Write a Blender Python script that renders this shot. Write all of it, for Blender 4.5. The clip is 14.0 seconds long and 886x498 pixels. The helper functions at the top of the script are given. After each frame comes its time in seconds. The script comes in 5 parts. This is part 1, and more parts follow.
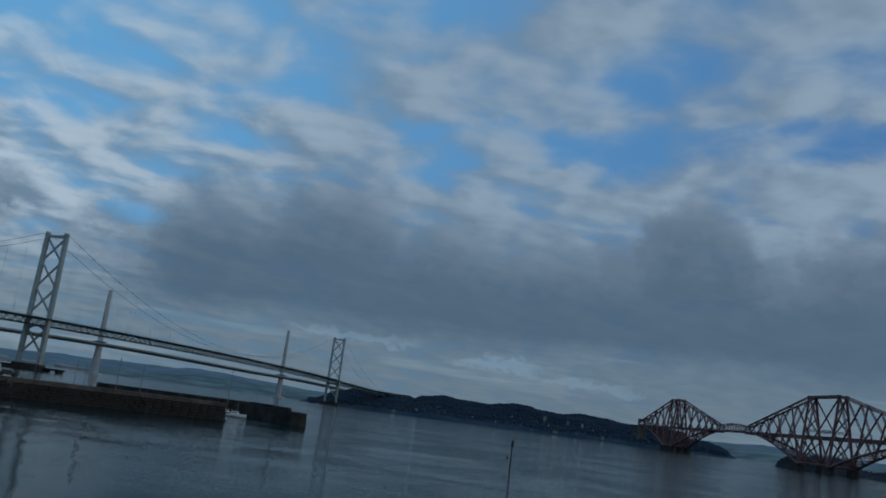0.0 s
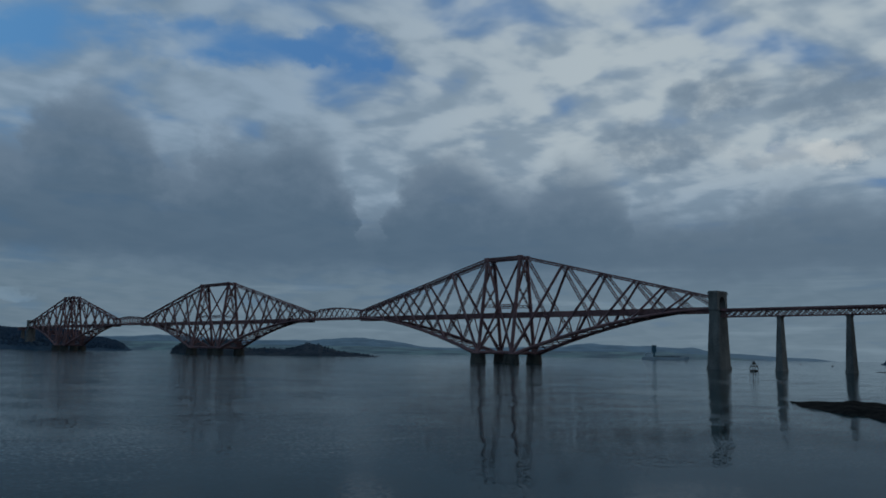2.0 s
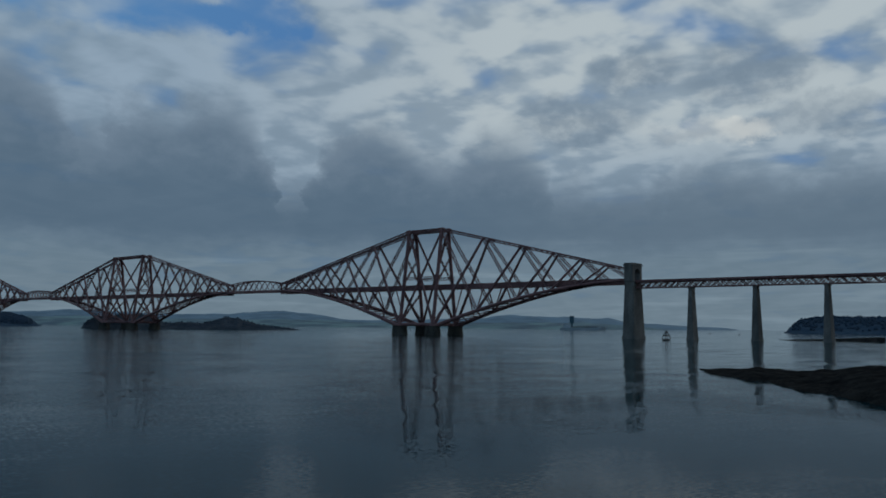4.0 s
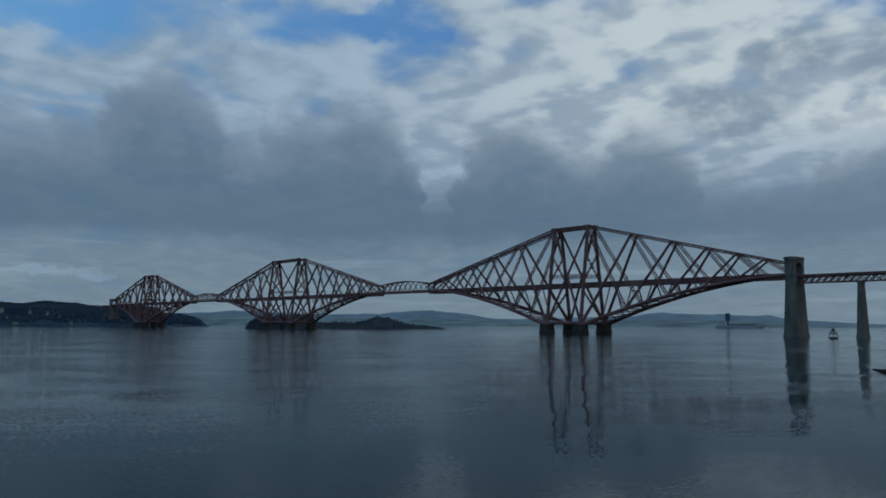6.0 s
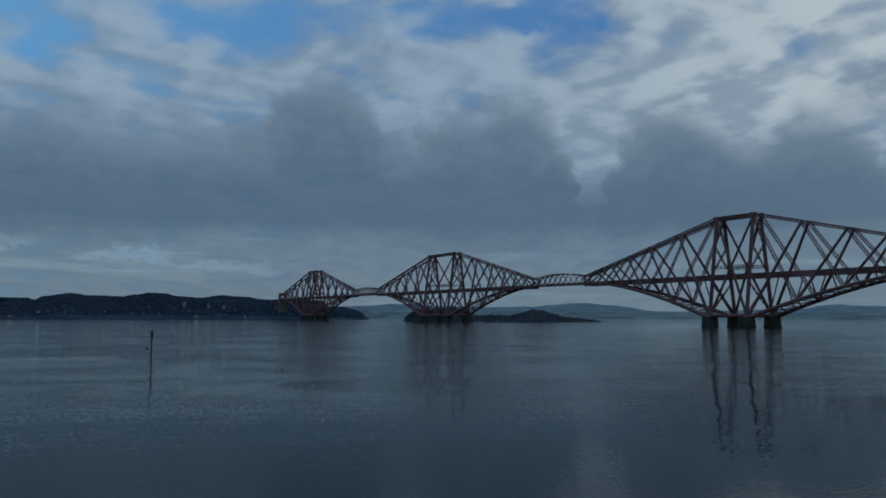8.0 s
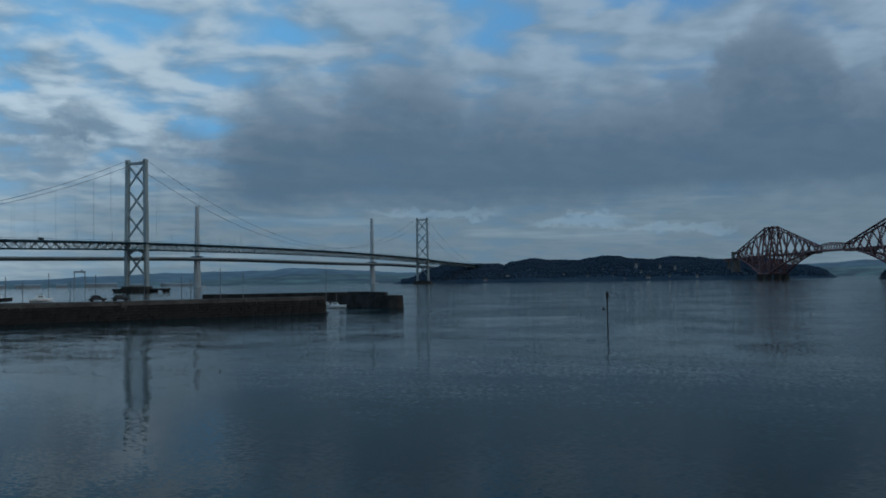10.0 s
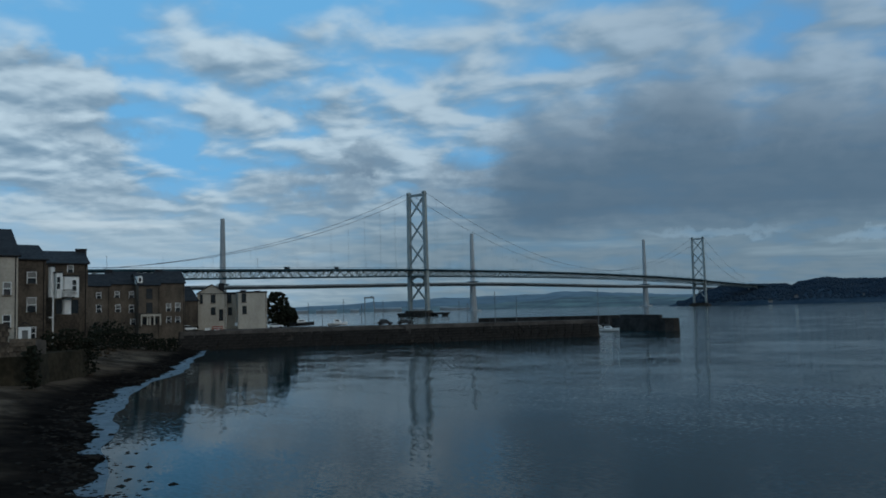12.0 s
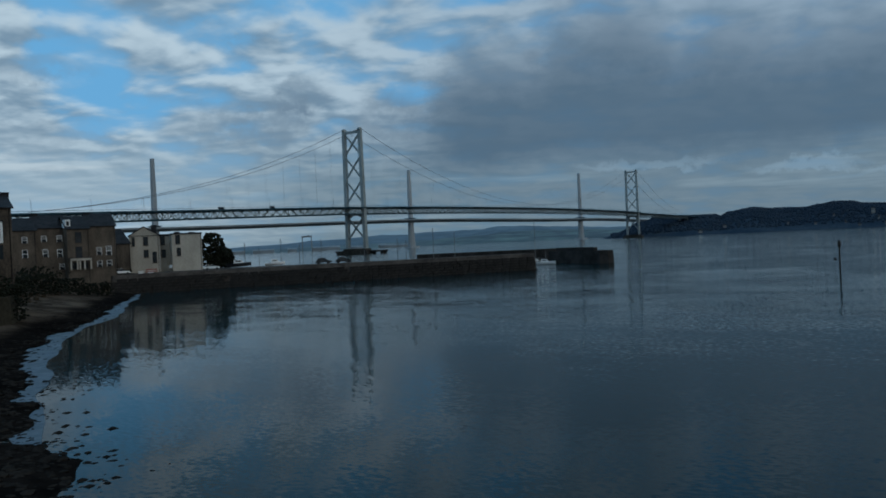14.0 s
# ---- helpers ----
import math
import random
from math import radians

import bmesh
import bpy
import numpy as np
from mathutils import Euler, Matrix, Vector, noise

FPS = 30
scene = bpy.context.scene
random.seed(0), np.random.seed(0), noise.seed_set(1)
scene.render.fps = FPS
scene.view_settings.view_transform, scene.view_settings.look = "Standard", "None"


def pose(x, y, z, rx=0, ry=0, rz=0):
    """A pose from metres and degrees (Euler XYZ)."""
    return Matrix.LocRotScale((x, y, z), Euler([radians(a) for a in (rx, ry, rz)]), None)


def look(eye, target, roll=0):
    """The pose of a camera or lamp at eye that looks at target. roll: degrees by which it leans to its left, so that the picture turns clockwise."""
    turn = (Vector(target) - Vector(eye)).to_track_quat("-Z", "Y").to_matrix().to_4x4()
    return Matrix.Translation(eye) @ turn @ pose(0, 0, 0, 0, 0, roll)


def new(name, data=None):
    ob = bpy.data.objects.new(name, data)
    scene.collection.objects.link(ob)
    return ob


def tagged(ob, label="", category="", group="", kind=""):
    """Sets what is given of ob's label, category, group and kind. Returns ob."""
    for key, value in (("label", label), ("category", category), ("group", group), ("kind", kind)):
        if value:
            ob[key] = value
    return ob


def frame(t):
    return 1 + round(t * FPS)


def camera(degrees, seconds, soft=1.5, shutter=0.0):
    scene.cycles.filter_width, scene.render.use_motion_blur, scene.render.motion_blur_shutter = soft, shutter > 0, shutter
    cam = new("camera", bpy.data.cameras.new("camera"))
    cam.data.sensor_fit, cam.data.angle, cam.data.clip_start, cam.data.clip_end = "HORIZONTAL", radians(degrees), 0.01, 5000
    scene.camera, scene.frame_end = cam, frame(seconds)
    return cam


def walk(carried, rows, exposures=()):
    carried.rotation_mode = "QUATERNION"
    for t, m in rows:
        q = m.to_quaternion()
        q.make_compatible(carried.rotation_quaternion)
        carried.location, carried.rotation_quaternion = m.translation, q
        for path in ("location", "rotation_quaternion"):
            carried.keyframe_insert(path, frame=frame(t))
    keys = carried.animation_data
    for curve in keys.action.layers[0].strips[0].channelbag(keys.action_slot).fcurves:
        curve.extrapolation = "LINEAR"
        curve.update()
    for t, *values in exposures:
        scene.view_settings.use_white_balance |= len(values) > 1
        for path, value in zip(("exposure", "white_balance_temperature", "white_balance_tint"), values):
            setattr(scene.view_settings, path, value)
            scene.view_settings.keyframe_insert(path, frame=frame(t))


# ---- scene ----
cam = camera(56.40, 14.0, soft=1.75)
EYE = (0.0, 0.0, 9.45)
# seconds, yaw, pitch, roll
TURN = [
    (0, -0.25, 11.42, -7.43),
    (0.1, -3.73, 11.03, -5.75),
    (0.2, -11.82, 10.91, -3.74),
    (0.3, -20.34, 10.37, -1.98),
    (0.5, -32.30, 9.62, -0.31),
    (0.7, -36.63, 7.68, 0.07),
    (1, -40.39, 7.75, -1.03),
    (1.5, -41.00, 7.48, -0.77),
    (2, -39.88, 7.14, -1.06),
    (2.5, -39.42, 6.37, -1.32),
    (3, -42.15, 6.21, -1.78),
    (3.2, -43.75, 6.17, -2.02),
    (5.3, -45.30, 4.75, 0.59),
    (5.5, -41.27, 4.93, 0.18),
    (6, -35.15, 5.16, -0.22),
    (6.5, -32.08, 5.00, -0.08),
    (7, -29.72, 5.06, 0.41),
    (7.5, -26.82, 4.83, 0.29),
    (8, -24.45, 4.63, -0.17),
    (8.5, -20.68, 4.59, -0.01),
    (9, -13.01, 4.41, 0.75),
    (9.2, -9.27, 4.00, 1.06),
    (11.3, 21.64, 0.02, 1.18),
    (11.5, 21.97, 1.70, 1.61),
    (12, 24.73, 4.09, 1.42),
    (12.5, 23.70, 3.00, -0.61),
    (13, 20.75, 2.58, -0.93),
    (13.5, 20.45, 1.91, 0.99),
    (14, 20.46, -0.45, 2.69),
]
walk(cam, [(t, pose(*EYE, 90 + pitch, roll, yaw)) for t, yaw, pitch, roll in TURN],
     exposures=[(0.0, -0.1, 6280, 10), (0.7, -0.02, 6380, 10), (1.5, -0.05, 6380, 10), (3.2, -0.1, 6430, 10), (5.3, 0.22, 6700, 10), (6.0, 0.22, 6500, 10), (6.5, 0.17, 6530, 10), (7.5, 0.05, 6360, 10),
                (8.5, -0.03, 6310, 10), (9.2, 0.0, 6250, 9), (11.3, 0.15, 6310, 7), (12.5, 0.15, 6310, 7), (14.0, 0.06, 6310, 7)])

# ---- world and sun ----
world = bpy.data.worlds.new("overcast_morning")
scene.world = world
world.use_nodes = True
WT = world.node_tree
WT.nodes.clear()


class Net:
    """Short hand for chains of shader nodes."""

    def __init__(self, tree):
        self.tree = tree

    def put(self, sock, value):
        if isinstance(value, bpy.types.NodeSocket):
            self.tree.links.new(value, sock)
        elif value is not None:
            sock.default_value = value

    def math(self, op, a, b=None, c=None, clamp=False):
        n = self.tree.nodes.new("ShaderNodeMath")
        n.operation, n.use_clamp = op, clamp
        for i, v in enumerate((a, b, c)):
            self.put(n.inputs[i], v)
        return n.outputs[0]

    def ramp(self, v, lo, hi, a=0.0, b=1.0):
        n = self.tree.nodes.new("ShaderNodeMapRange")
        n.interpolation_type = "SMOOTHSTEP"
        for i, w in enumerate((v, lo, hi, a, b)):
            self.put(n.inputs[i], w)
        return n.outputs[0]

    def noise(self, vec, scale, detail=4.0, rough=0.55, distort=0.0):
        n = self.tree.nodes.new("ShaderNodeTexNoise")
        self.put(n.inputs["Vector"], vec)
        n.inputs["Scale"].default_value = scale
        n.inputs["Detail"].default_value = detail
        n.inputs["Roughness"].default_value = rough
        n.inputs["Distortion"].default_value = distort
        return n.outputs["Fac"]

    def xyz(self, x, y, z):
        n = self.tree.nodes.new("ShaderNodeCombineXYZ")
        for i, v in enumerate((x, y, z)):
            self.put(n.inputs[i], v)
        return n.outputs[0]

    def split(self, v):
        n = self.tree.nodes.new("ShaderNodeSeparateXYZ")
        self.put(n.inputs[0], v)
        return n.outputs

    def mix(self, f, a, b):
        n = self.tree.nodes.new("ShaderNodeMix")
        n.data_type = "RGBA"
        self.put(n.inputs[0], f)
        for k, v in ((6, a), (7, b)):
            self.put(n.inputs[k], (*v, 1) if isinstance(v, tuple) else v)
        return n.outputs[2]


w = Net(WT)
coord = WT.nodes.new("ShaderNodeTexCoord").outputs["Generated"]
dx, dy, dz = w.split(coord)
az = w.math("MULTIPLY", w.math("ARCTAN2", w.math("MULTIPLY", dx, -1.0), dy), 57.296)  # degrees, to the left of north
el = w.math("MULTIPLY", w.math("ARCSINE", dz), 57.296)
# wind-drawn wobble that gives every cloud its ragged edge
field = w.xyz(w.math("MULTIPLY", az, 0.05), w.math("MULTIPLY", el, 0.065), 1.7)
n1 = w.math("SUBTRACT", w.noise(field, 2.2, 3.0, 0.5), 0.5)
n2 = w.math("SUBTRACT", w.noise(field, 6.5, 5.0, 0.6), 0.5)
n3 = w.math("SUBTRACT", w.noise(field, 17.0, 4.0, 0.6), 0.5)
azw = w.math("ADD", az, w.math("ADD", w.math("MULTIPLY", n1, 4.0), w.math("MULTIPLY", n2, 4.0)))
elw = w.math("ADD", el, w.math("ADD", w.math("MULTIPLY", n2, 3.2), w.math("MULTIPLY", n3, 0.9)))


def patches(marks):
    """Soft ovals of cloud or clear sky: bearing, height, half width, half height, weight."""
    total = None
    for a, e, ha, he, weight in marks:
        u = w.math("DIVIDE", w.math("SUBTRACT", azw, a), ha)
        v = w.math("DIVIDE", w.math("SUBTRACT", elw, e), he)
        r = w.math("ADD", w.math("MULTIPLY", u, u), w.math("MULTIPLY", v, v))
        p = w.math("MULTIPLY", w.ramp(r, 1.7, 0.1), weight)
        total = p if total is None else w.math("ADD", total, p)
    return total


# a flat cloud sheet, seen in perspective
up = w.math("MAXIMUM", w.math("ADD", dz, 0.16), 0.05)
px, py = w.math("DIVIDE", dx, up), w.math("DIVIDE", dy, up)
sheet = w.xyz(px, py, 0.0)
toward_sun = w.xyz(w.math("ADD", px, 0.055), w.math("SUBTRACT", py, 0.03), 0.0)
big = w.noise(sheet, 1.0, 3.0, 0.5, 0.3)
fine = w.noise(sheet, 4.0, 4.0, 0.46, 0.2)
fine_sun = w.noise(toward_sun, 4.0, 4.0, 0.46, 0.2)
edge = w.math("MULTIPLY", w.math("SUBTRACT", fine, fine_sun), 1.3)
cover = w.math("ADD", w.math("MULTIPLY", big, 0.4), w.math("MULTIPLY", fine, 0.6))
# bluer and more broken to the west, whiter to the east
cover = w.math("ADD", cover, w.ramp(az, -50.0, 30.0, 0.115, 0.025))
clear = patches(((43.5, 12.5, 3.2, 6.0, 0.11), (52.0, 19.0, 6.0, 3.0, 0.1), (28.5, 14.6, 3.0, 1.8, 0.08), (22.0, 10.3, 2.4, 0.9, 0.07), (33.0, 21.0, 7.0, 2.0, 0.06),
                 (-32.0, 20.6, 3.6, 1.3, 0.09), (-22.0, 20.0, 8.0, 1.5, 0.08), (-3.0, 19.0, 8.0, 1.6, 0.08)))
puffs = patches(((50.0, 14.2, 4.0, 2.6, 0.10), (48.0, 9.6, 5.0, 1.9, 0.09), (44.5, 6.8, 4.5, 1.7, 0.09), (32.0, 13.2, 3.6, 1.2, 0.08), (37.0, 16.5, 4.0, 1.6, 0.06), (29.0, 9.6, 4.0, 0.8, 0.07)))
cover = w.math("ADD", w.math("SUBTRACT", cover, clear), puffs)
cover = w.math("SUBTRACT", cover, w.math("MULTIPLY", w.ramp(el, 15.0, 25.0), w.ramp(az, -42.0, -15.0, 0.02, 0.07)))
sheet_mask = w.ramp(cover, 0.375, 0.575)
sky = WT.nodes.new("ShaderNodeTexSky")
sky.sky_type = "NISHITA"
sky.sun_disc = False
sky.sun_elevation, sky.sun_rotation = radians(13.5), radians(108)
blue = w.mix(0.92, sky.outputs[0], w.mix(w.ramp(az, -40.0, 35.0), (1.35, 3.6, 7.8), (2.5, 7.0, 12.2)))
lit = w.ramp(w.math("ADD", edge, w.math("ADD", w.math("MULTIPLY", w.noise(sheet, 1.5, 5.0, 0.6, 0.2), 0.55), w.math("MULTIPLY", fine, 0.45))), 0.26, 0.74)
white = w.mix(lit, w.mix(w.ramp(az, -40.0, 30.0), (3.4, 4.8, 6.3), (3.0, 4.7, 6.5)), w.mix(w.ramp(az, 0.0, 40.0), (4.9, 6.6, 8.4), (8.2, 10.2, 11.8)))
# thinner, paler cloud where the sun stands behind it
glow = w.math("MULTIPLY", w.ramp(az, -24.0, -52.0), w.ramp(el, 8.0, 15.0))
white = w.mix(w.math("MULTIPLY", w.math("MULTIPLY", glow, w.ramp(lit, 0.1, 0.9, 0.25, 1.0)), 0.85), white, (8.3, 9.5, 10.0))
upper = w.mix(sheet_mask, blue, white)
# grey shreds drifting below the pale sheet
shred = patches(((-54.5, 14.0, 4.5, 1.6, 0.6), (-58.5, 17.2, 3.0, 1.5, 0.6), (-66.0, 16.6, 4.5, 2.0, 0.55), (-50.0, 9.0, 4.0, 1.2, 0.4), (-71.0, 13.4, 4.0, 1.2, 0.5),
                 (33.5, 8.4, 5.0, 1.9, 0.75), (30.0, 10.2, 2.2, 1.2, 0.7), (24.0, 8.6, 3.5, 2.0, 0.7), (48.0, 12.0, 5.0, 0.8, 0.5), (46.5, 7.7, 4.5, 0.7, 0.5)))
upper = w.mix(w.math("MULTIPLY", shred, w.ramp(n3, -0.18, 0.12, 0.55, 1.0), clamp=True), upper, w.mix(w.ramp(az, 15.0, 42.0), (2.5, 3.6, 4.9), (3.2, 4.7, 6.3)))
# the low bank of dark cumulus, with heaped tops and a level base
top = None
for centre, half, height in ((-16.2, 4.6, 16.4), (-11.5, 4.0, 13.2), (-20.5, 4.0, 12.6), (-25.4, 4.0, 14.2), (-29.3, 4.6, 14.9), (-39.5, 4.2, 13.6), (-43.5, 3.0, 11.6), (-48.5, 4.6, 12.6), (-63.5, 4.5, 10.6), (-71.5, 6.0, 10.2),
                             (-6.0, 7.0, 12.8), (2.0, 7.0, 13.4), (9.2, 6.0, 15.2), (16.0, 5.5, 13.2)):
    d = w.math("DIVIDE", w.math("SUBTRACT", azw, centre), half)
    heap = w.math("MULTIPLY", w.math("SQRT", w.math("MAXIMUM", w.math("SUBTRACT", 1.0, w.math("MULTIPLY", d, d)), 0.0)), height - 8.8)
    top = heap if top is None else w.math("SMOOTH_MAX", top, heap, 1.0)
top = w.math("ADD", top, 8.8)
above = w.math("SUBTRACT", top, elw)
crisp = w.ramp(az, -14.0, -2.0, 1.3, 2.2)  # softer tops to the west
bank = w.ramp(w.math("DIVIDE", above, crisp), -1.3, 1.5)
floor = w.math("ADD", el, w.math("ADD", w.math("MULTIPLY", n1, 2.2), w.math("MULTIPLY", n3, 0.8)))
bank = w.math("MULTIPLY", bank, w.ramp(floor, 3.9, 6.6, 0.1, 1.0))
bank = w.math("MULTIPLY", bank, w.ramp(azw, 25.0, 19.0))
depth = w.math("ADD", w.math("ADD", above, w.ramp(el, 11.0, 6.0, 0.0, 4.0)), w.math("ADD", w.math("MULTIPLY", n2, 8.0), w.math("MULTIPLY", n3, 5.0)))
dark = w.mix(w.ramp(depth, -0.8, 6.5), (2.45, 3.5, 4.75), (1.45, 2.4, 3.5))
dark = w.mix(w.math("MULTIPLY", w.ramp(az, -40.0, -62.0), 0.4), dark, (2.5, 3.5, 4.5))
streak = w.ramp(w.noise(w.xyz(w.math("MULTIPLY", az, 0.06), w.math("MULTIPLY", el, 0.9), 5.0), 1.2, 4.0, 0.55, 0.3), 0.5, 0.72)
low = w.mix(streak, w.mix(w.ramp(el, 0.0, 7.0), (2.4, 3.4, 4.1), (2.25, 3.4, 4.4)), (3.5, 4.8, 5.7))
low = w.mix(w.ramp(az, 24.0, 44.0), low, w.mix(streak, (5.2, 7.0, 8.5), (8.2, 9.5, 10.4)))
low = w.mix(patches(((-3.5, 3.9, 3.6, 0.45, 0.5), (-10.0, 3.2, 3.0, 0.3, 0.35), (6.0, 4.5, 4.0, 0.35, 0.45))), low, (5.0, 7.2, 9.2))
colour = w.mix(w.math("MULTIPLY", w.ramp(el, 9.5, 4.0), 0.8), upper, low)
colour = w.mix(w.math("MULTIPLY", bank, 0.9), colour, dark)
# the thin place where the sun shines through
colour = w.mix(patches(((-63.5, 12.9, 4.0, 0.8, 0.25), (-65.8, 12.8, 1.6, 0.7, 0.3))), colour, (12.5, 12.8, 12.2))
back = WT.nodes.new("ShaderNodeBackground")
back.inputs["Strength"].default_value = 0.055
WT.links.new(colour, back.inputs["Color"])
out = WT.nodes.new("ShaderNodeOutputWorld")
WT.links.new(back.outputs[0], out.inputs["Surface"])

sun_data = bpy.data.lights.new("sun", "SUN")
sun_data.energy, sun_data.angle, sun_data.color = 0.3, radians(14), (1.0, 0.93, 0.84)
sun = new("sun", sun_data)
sun.matrix_world = look((950, -310, 240), (0, 0, 0))

# ---- materials ----
def material(name, dark, light, scale=0.5, rough=0.7, metal=0.0, bump=0.0, bump_scale=None, spread=0.0, streak=0.0, gloss=0.3):
    """A surface that varies at two scales between two colours, with fine relief."""
    m = bpy.data.materials.new(name)
    m.use_nodes = True
    t = m.node_tree
    n = Net(t)
    b = t.nodes["Principled BSDF"]
    pos = t.nodes.new("ShaderNodeTexCoord").outputs["Object"]
    if streak:
        x, y, z = n.split(pos)
        pos2 = n.xyz(x, y, n.math("MULTIPLY", z, streak))
    else:
        pos2 = pos
    f = n.math("ADD", n.math("MULTIPLY", n.noise(pos2, scale, 5.0, 0.6), 0.6), n.math("MULTIPLY", n.noise(pos, scale * 9, 4.0, 0.6), 0.4))
    f = n.ramp(f, 0.34, 0.66)
    if spread:
        info = t.nodes.new("ShaderNodeObjectInfo").outputs["Random"]
        f = n.math("ADD", f, n.math("MULTIPLY", n.math("SUBTRACT", info, 0.5), spread), clamp=True)
    t.links.new(n.mix(f, dark, light), b.inputs["Base Color"])
    t.links.new(n.ramp(n.noise(pos, scale * 4, 3.0), 0.3, 0.7, max(rough - 0.12, 0.02), min(rough + 0.12, 1.0)), b.inputs["Roughness"])
    b.inputs["Metallic"].default_value = metal
    b.inputs["Specular IOR Level"].default_value = gloss
    if bump:
        bp = t.nodes.new("ShaderNodeBump")
        bp.inputs["Strength"].default_value = 0.7
        bp.inputs["Distance"].default_value = bump
        t.links.new(n.noise(pos, bump_scale or scale * 6, 6.0, 0.65), bp.inputs["Height"])
        t.links.new(bp.outputs[0], b.inputs["Normal"])
    return m


RED_STEEL = material("red_oxide_steel", (0.080, 0.044, 0.047), (0.165, 0.088, 0.085), 0.05, 0.75, 0.0, 0.05, 0.8, 0.3, gloss=0.08)
GRANITE = material("grey_granite", (0.06, 0.059, 0.057), (0.135, 0.13, 0.122), 0.12, 0.9, 0.0, 0.12, 0.7, 0.2, 0.35, gloss=0.0)
WET_STONE = material("weedy_wet_stone", (0.017, 0.016, 0.0155), (0.05, 0.046, 0.043), 0.25, 0.8, 0.0, 0.15, 1.2, 0.3, gloss=0.0)
QUAY_STONE = material("weathered_quay_stone", (0.052, 0.046, 0.043), (0.13, 0.116, 0.104), 0.3, 0.9, 0.0, 0.12, 1.5, 0.5, gloss=0.0)
GREY_STEEL = material("grey_painted_steel", (0.21, 0.245, 0.25), (0.32, 0.36, 0.36), 0.05, 0.55, 0.0, 0.03, 0.6)
DECK_STEEL = material("dark_blue_green_steel", (0.02, 0.05, 0.068), (0.05, 0.1, 0.128), 0.05, 0.7, gloss=0.1)
CONCRETE = material("pale_concrete", (0.25, 0.28, 0.3), (0.38, 0.41, 0.43), 0.03, 0.8, 0.0, 0.05, 0.5, 0.0, 0.3, gloss=0.05)
BOX_GIRDER = material("blue_grey_box_girder", (0.15, 0.18, 0.2), (0.24, 0.27, 0.29), 0.03, 0.55)
STAY = material("white_stay_sheath", (0.4, 0.42, 0.43), (0.55, 0.57, 0.58), 0.1, 0.5)
CABLE = material("grey_wrapped_cable", (0.13, 0.15, 0.165), (0.2, 0.22, 0.235), 0.1, 0.6, gloss=0.1)
# distance haze is mixed into the woodland's own colours as blue
HAZED_WOODLAND = material("haze_tinted_woodland", (0.021, 0.037, 0.058), (0.044, 0.064, 0.085), 0.012, 0.95, 0.0, 1.5, 0.08, gloss=0.0)
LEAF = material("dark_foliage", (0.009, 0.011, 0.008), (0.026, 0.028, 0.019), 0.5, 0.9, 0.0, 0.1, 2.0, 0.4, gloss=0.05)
# far trees, with the same blue haze put into their colour
HAZED_LEAF = material("haze_tinted_far_trees", (0.02, 0.034, 0.054), (0.036, 0.052, 0.072), 0.01, 0.95, gloss=0.0)
BARK = material("bark", (0.03, 0.025, 0.02), (0.08, 0.065, 0.05), 2.0, 0.9, 0.0, 0.03)
SHORE = material("dark_shingle", (0.004, 0.004, 0.004), (0.017, 0.014, 0.012), 0.12, 0.9, 0.0, 0.25, 1.5, gloss=0.0)


def dry_upper_beach(m):
    """Above the tide's reach the weed gives way to drier brown shingle."""
    n = Net(m.node_tree)
    b = m.node_tree.nodes["Principled BSDF"]
    pos = m.node_tree.nodes.new("ShaderNodeTexCoord").outputs["Object"]
    x, y, z = n.split(pos)
    height = n.math("ADD", z, n.math("MULTIPLY", n.math("SUBTRACT", n.noise(pos, 0.1, 4.0, 0.6), 0.5), 1.4))
    weedy = b.inputs["Base Color"].links[0].from_socket
    dry = n.mix(n.ramp(n.noise(pos, 0.16, 6.0, 0.7, 0.6), 0.36, 0.66), (0.034, 0.026, 0.02), (0.12, 0.09, 0.066))
    m.node_tree.links.new(n.mix(n.ramp(height, 0.6, 1.4), weedy, dry), b.inputs["Base Color"])


dry_upper_beach(SHORE)
EARTH = material("dark_earth_and_grass", (0.018, 0.016, 0.011), (0.06, 0.05, 0.034), 0.15, 0.95, 0.0, 0.15, 1.5, gloss=0.05)
ROCK = material("wet_dark_rock", (0.007, 0.007, 0.007), (0.028, 0.025, 0.022), 0.3, 0.8, 0.0, 0.25, 1.0, 0.5, gloss=0.0)
SANDSTONE = material("brown_sandstone", (0.05, 0.042, 0.035), (0.14, 0.113, 0.088), 0.35, 0.9, 0.0, 0.04, 3.0, 0.7, 0.6, gloss=0.1)
HARLING = material("cream_harling", (0.31, 0.285, 0.24), (0.47, 0.43, 0.37), 0.25, 0.9, 0.0, 0.02, 8.0, 0.15, 0.4, gloss=0.1)
WHITE = material("white_paint", (0.62, 0.64, 0.64), (0.8, 0.8, 0.79), 0.8, 0.5)
SLATE = material("dark_slate", (0.010, 0.011, 0.013), (0.028, 0.03, 0.034), 0.8, 0.7, 0.0, 0.04, 4.0, 0.2, gloss=0.15)
DARK_PAINT = material("dark_car_paint", (0.012, 0.014, 0.017), (0.03, 0.032, 0.036), 0.5, 0.3)
RUBBER = material("rubber", (0.015, 0.015, 0.015), (0.03, 0.03, 0.03), 2.0, 0.8)
MAST = material("grey_aluminium", (0.07, 0.075, 0.08), (0.15, 0.155, 0.16), 0.5, 0.5, gloss=0.2)
SIGNAL_RED = material("faded_red_paint", (0.2, 0.03, 0.02), (0.35, 0.06, 0.04), 0.8, 0.6)
BLACK_IRON = material("black_iron", (0.012, 0.012, 0.013), (0.03, 0.028, 0.026), 0.8, 0.7, gloss=0.15)
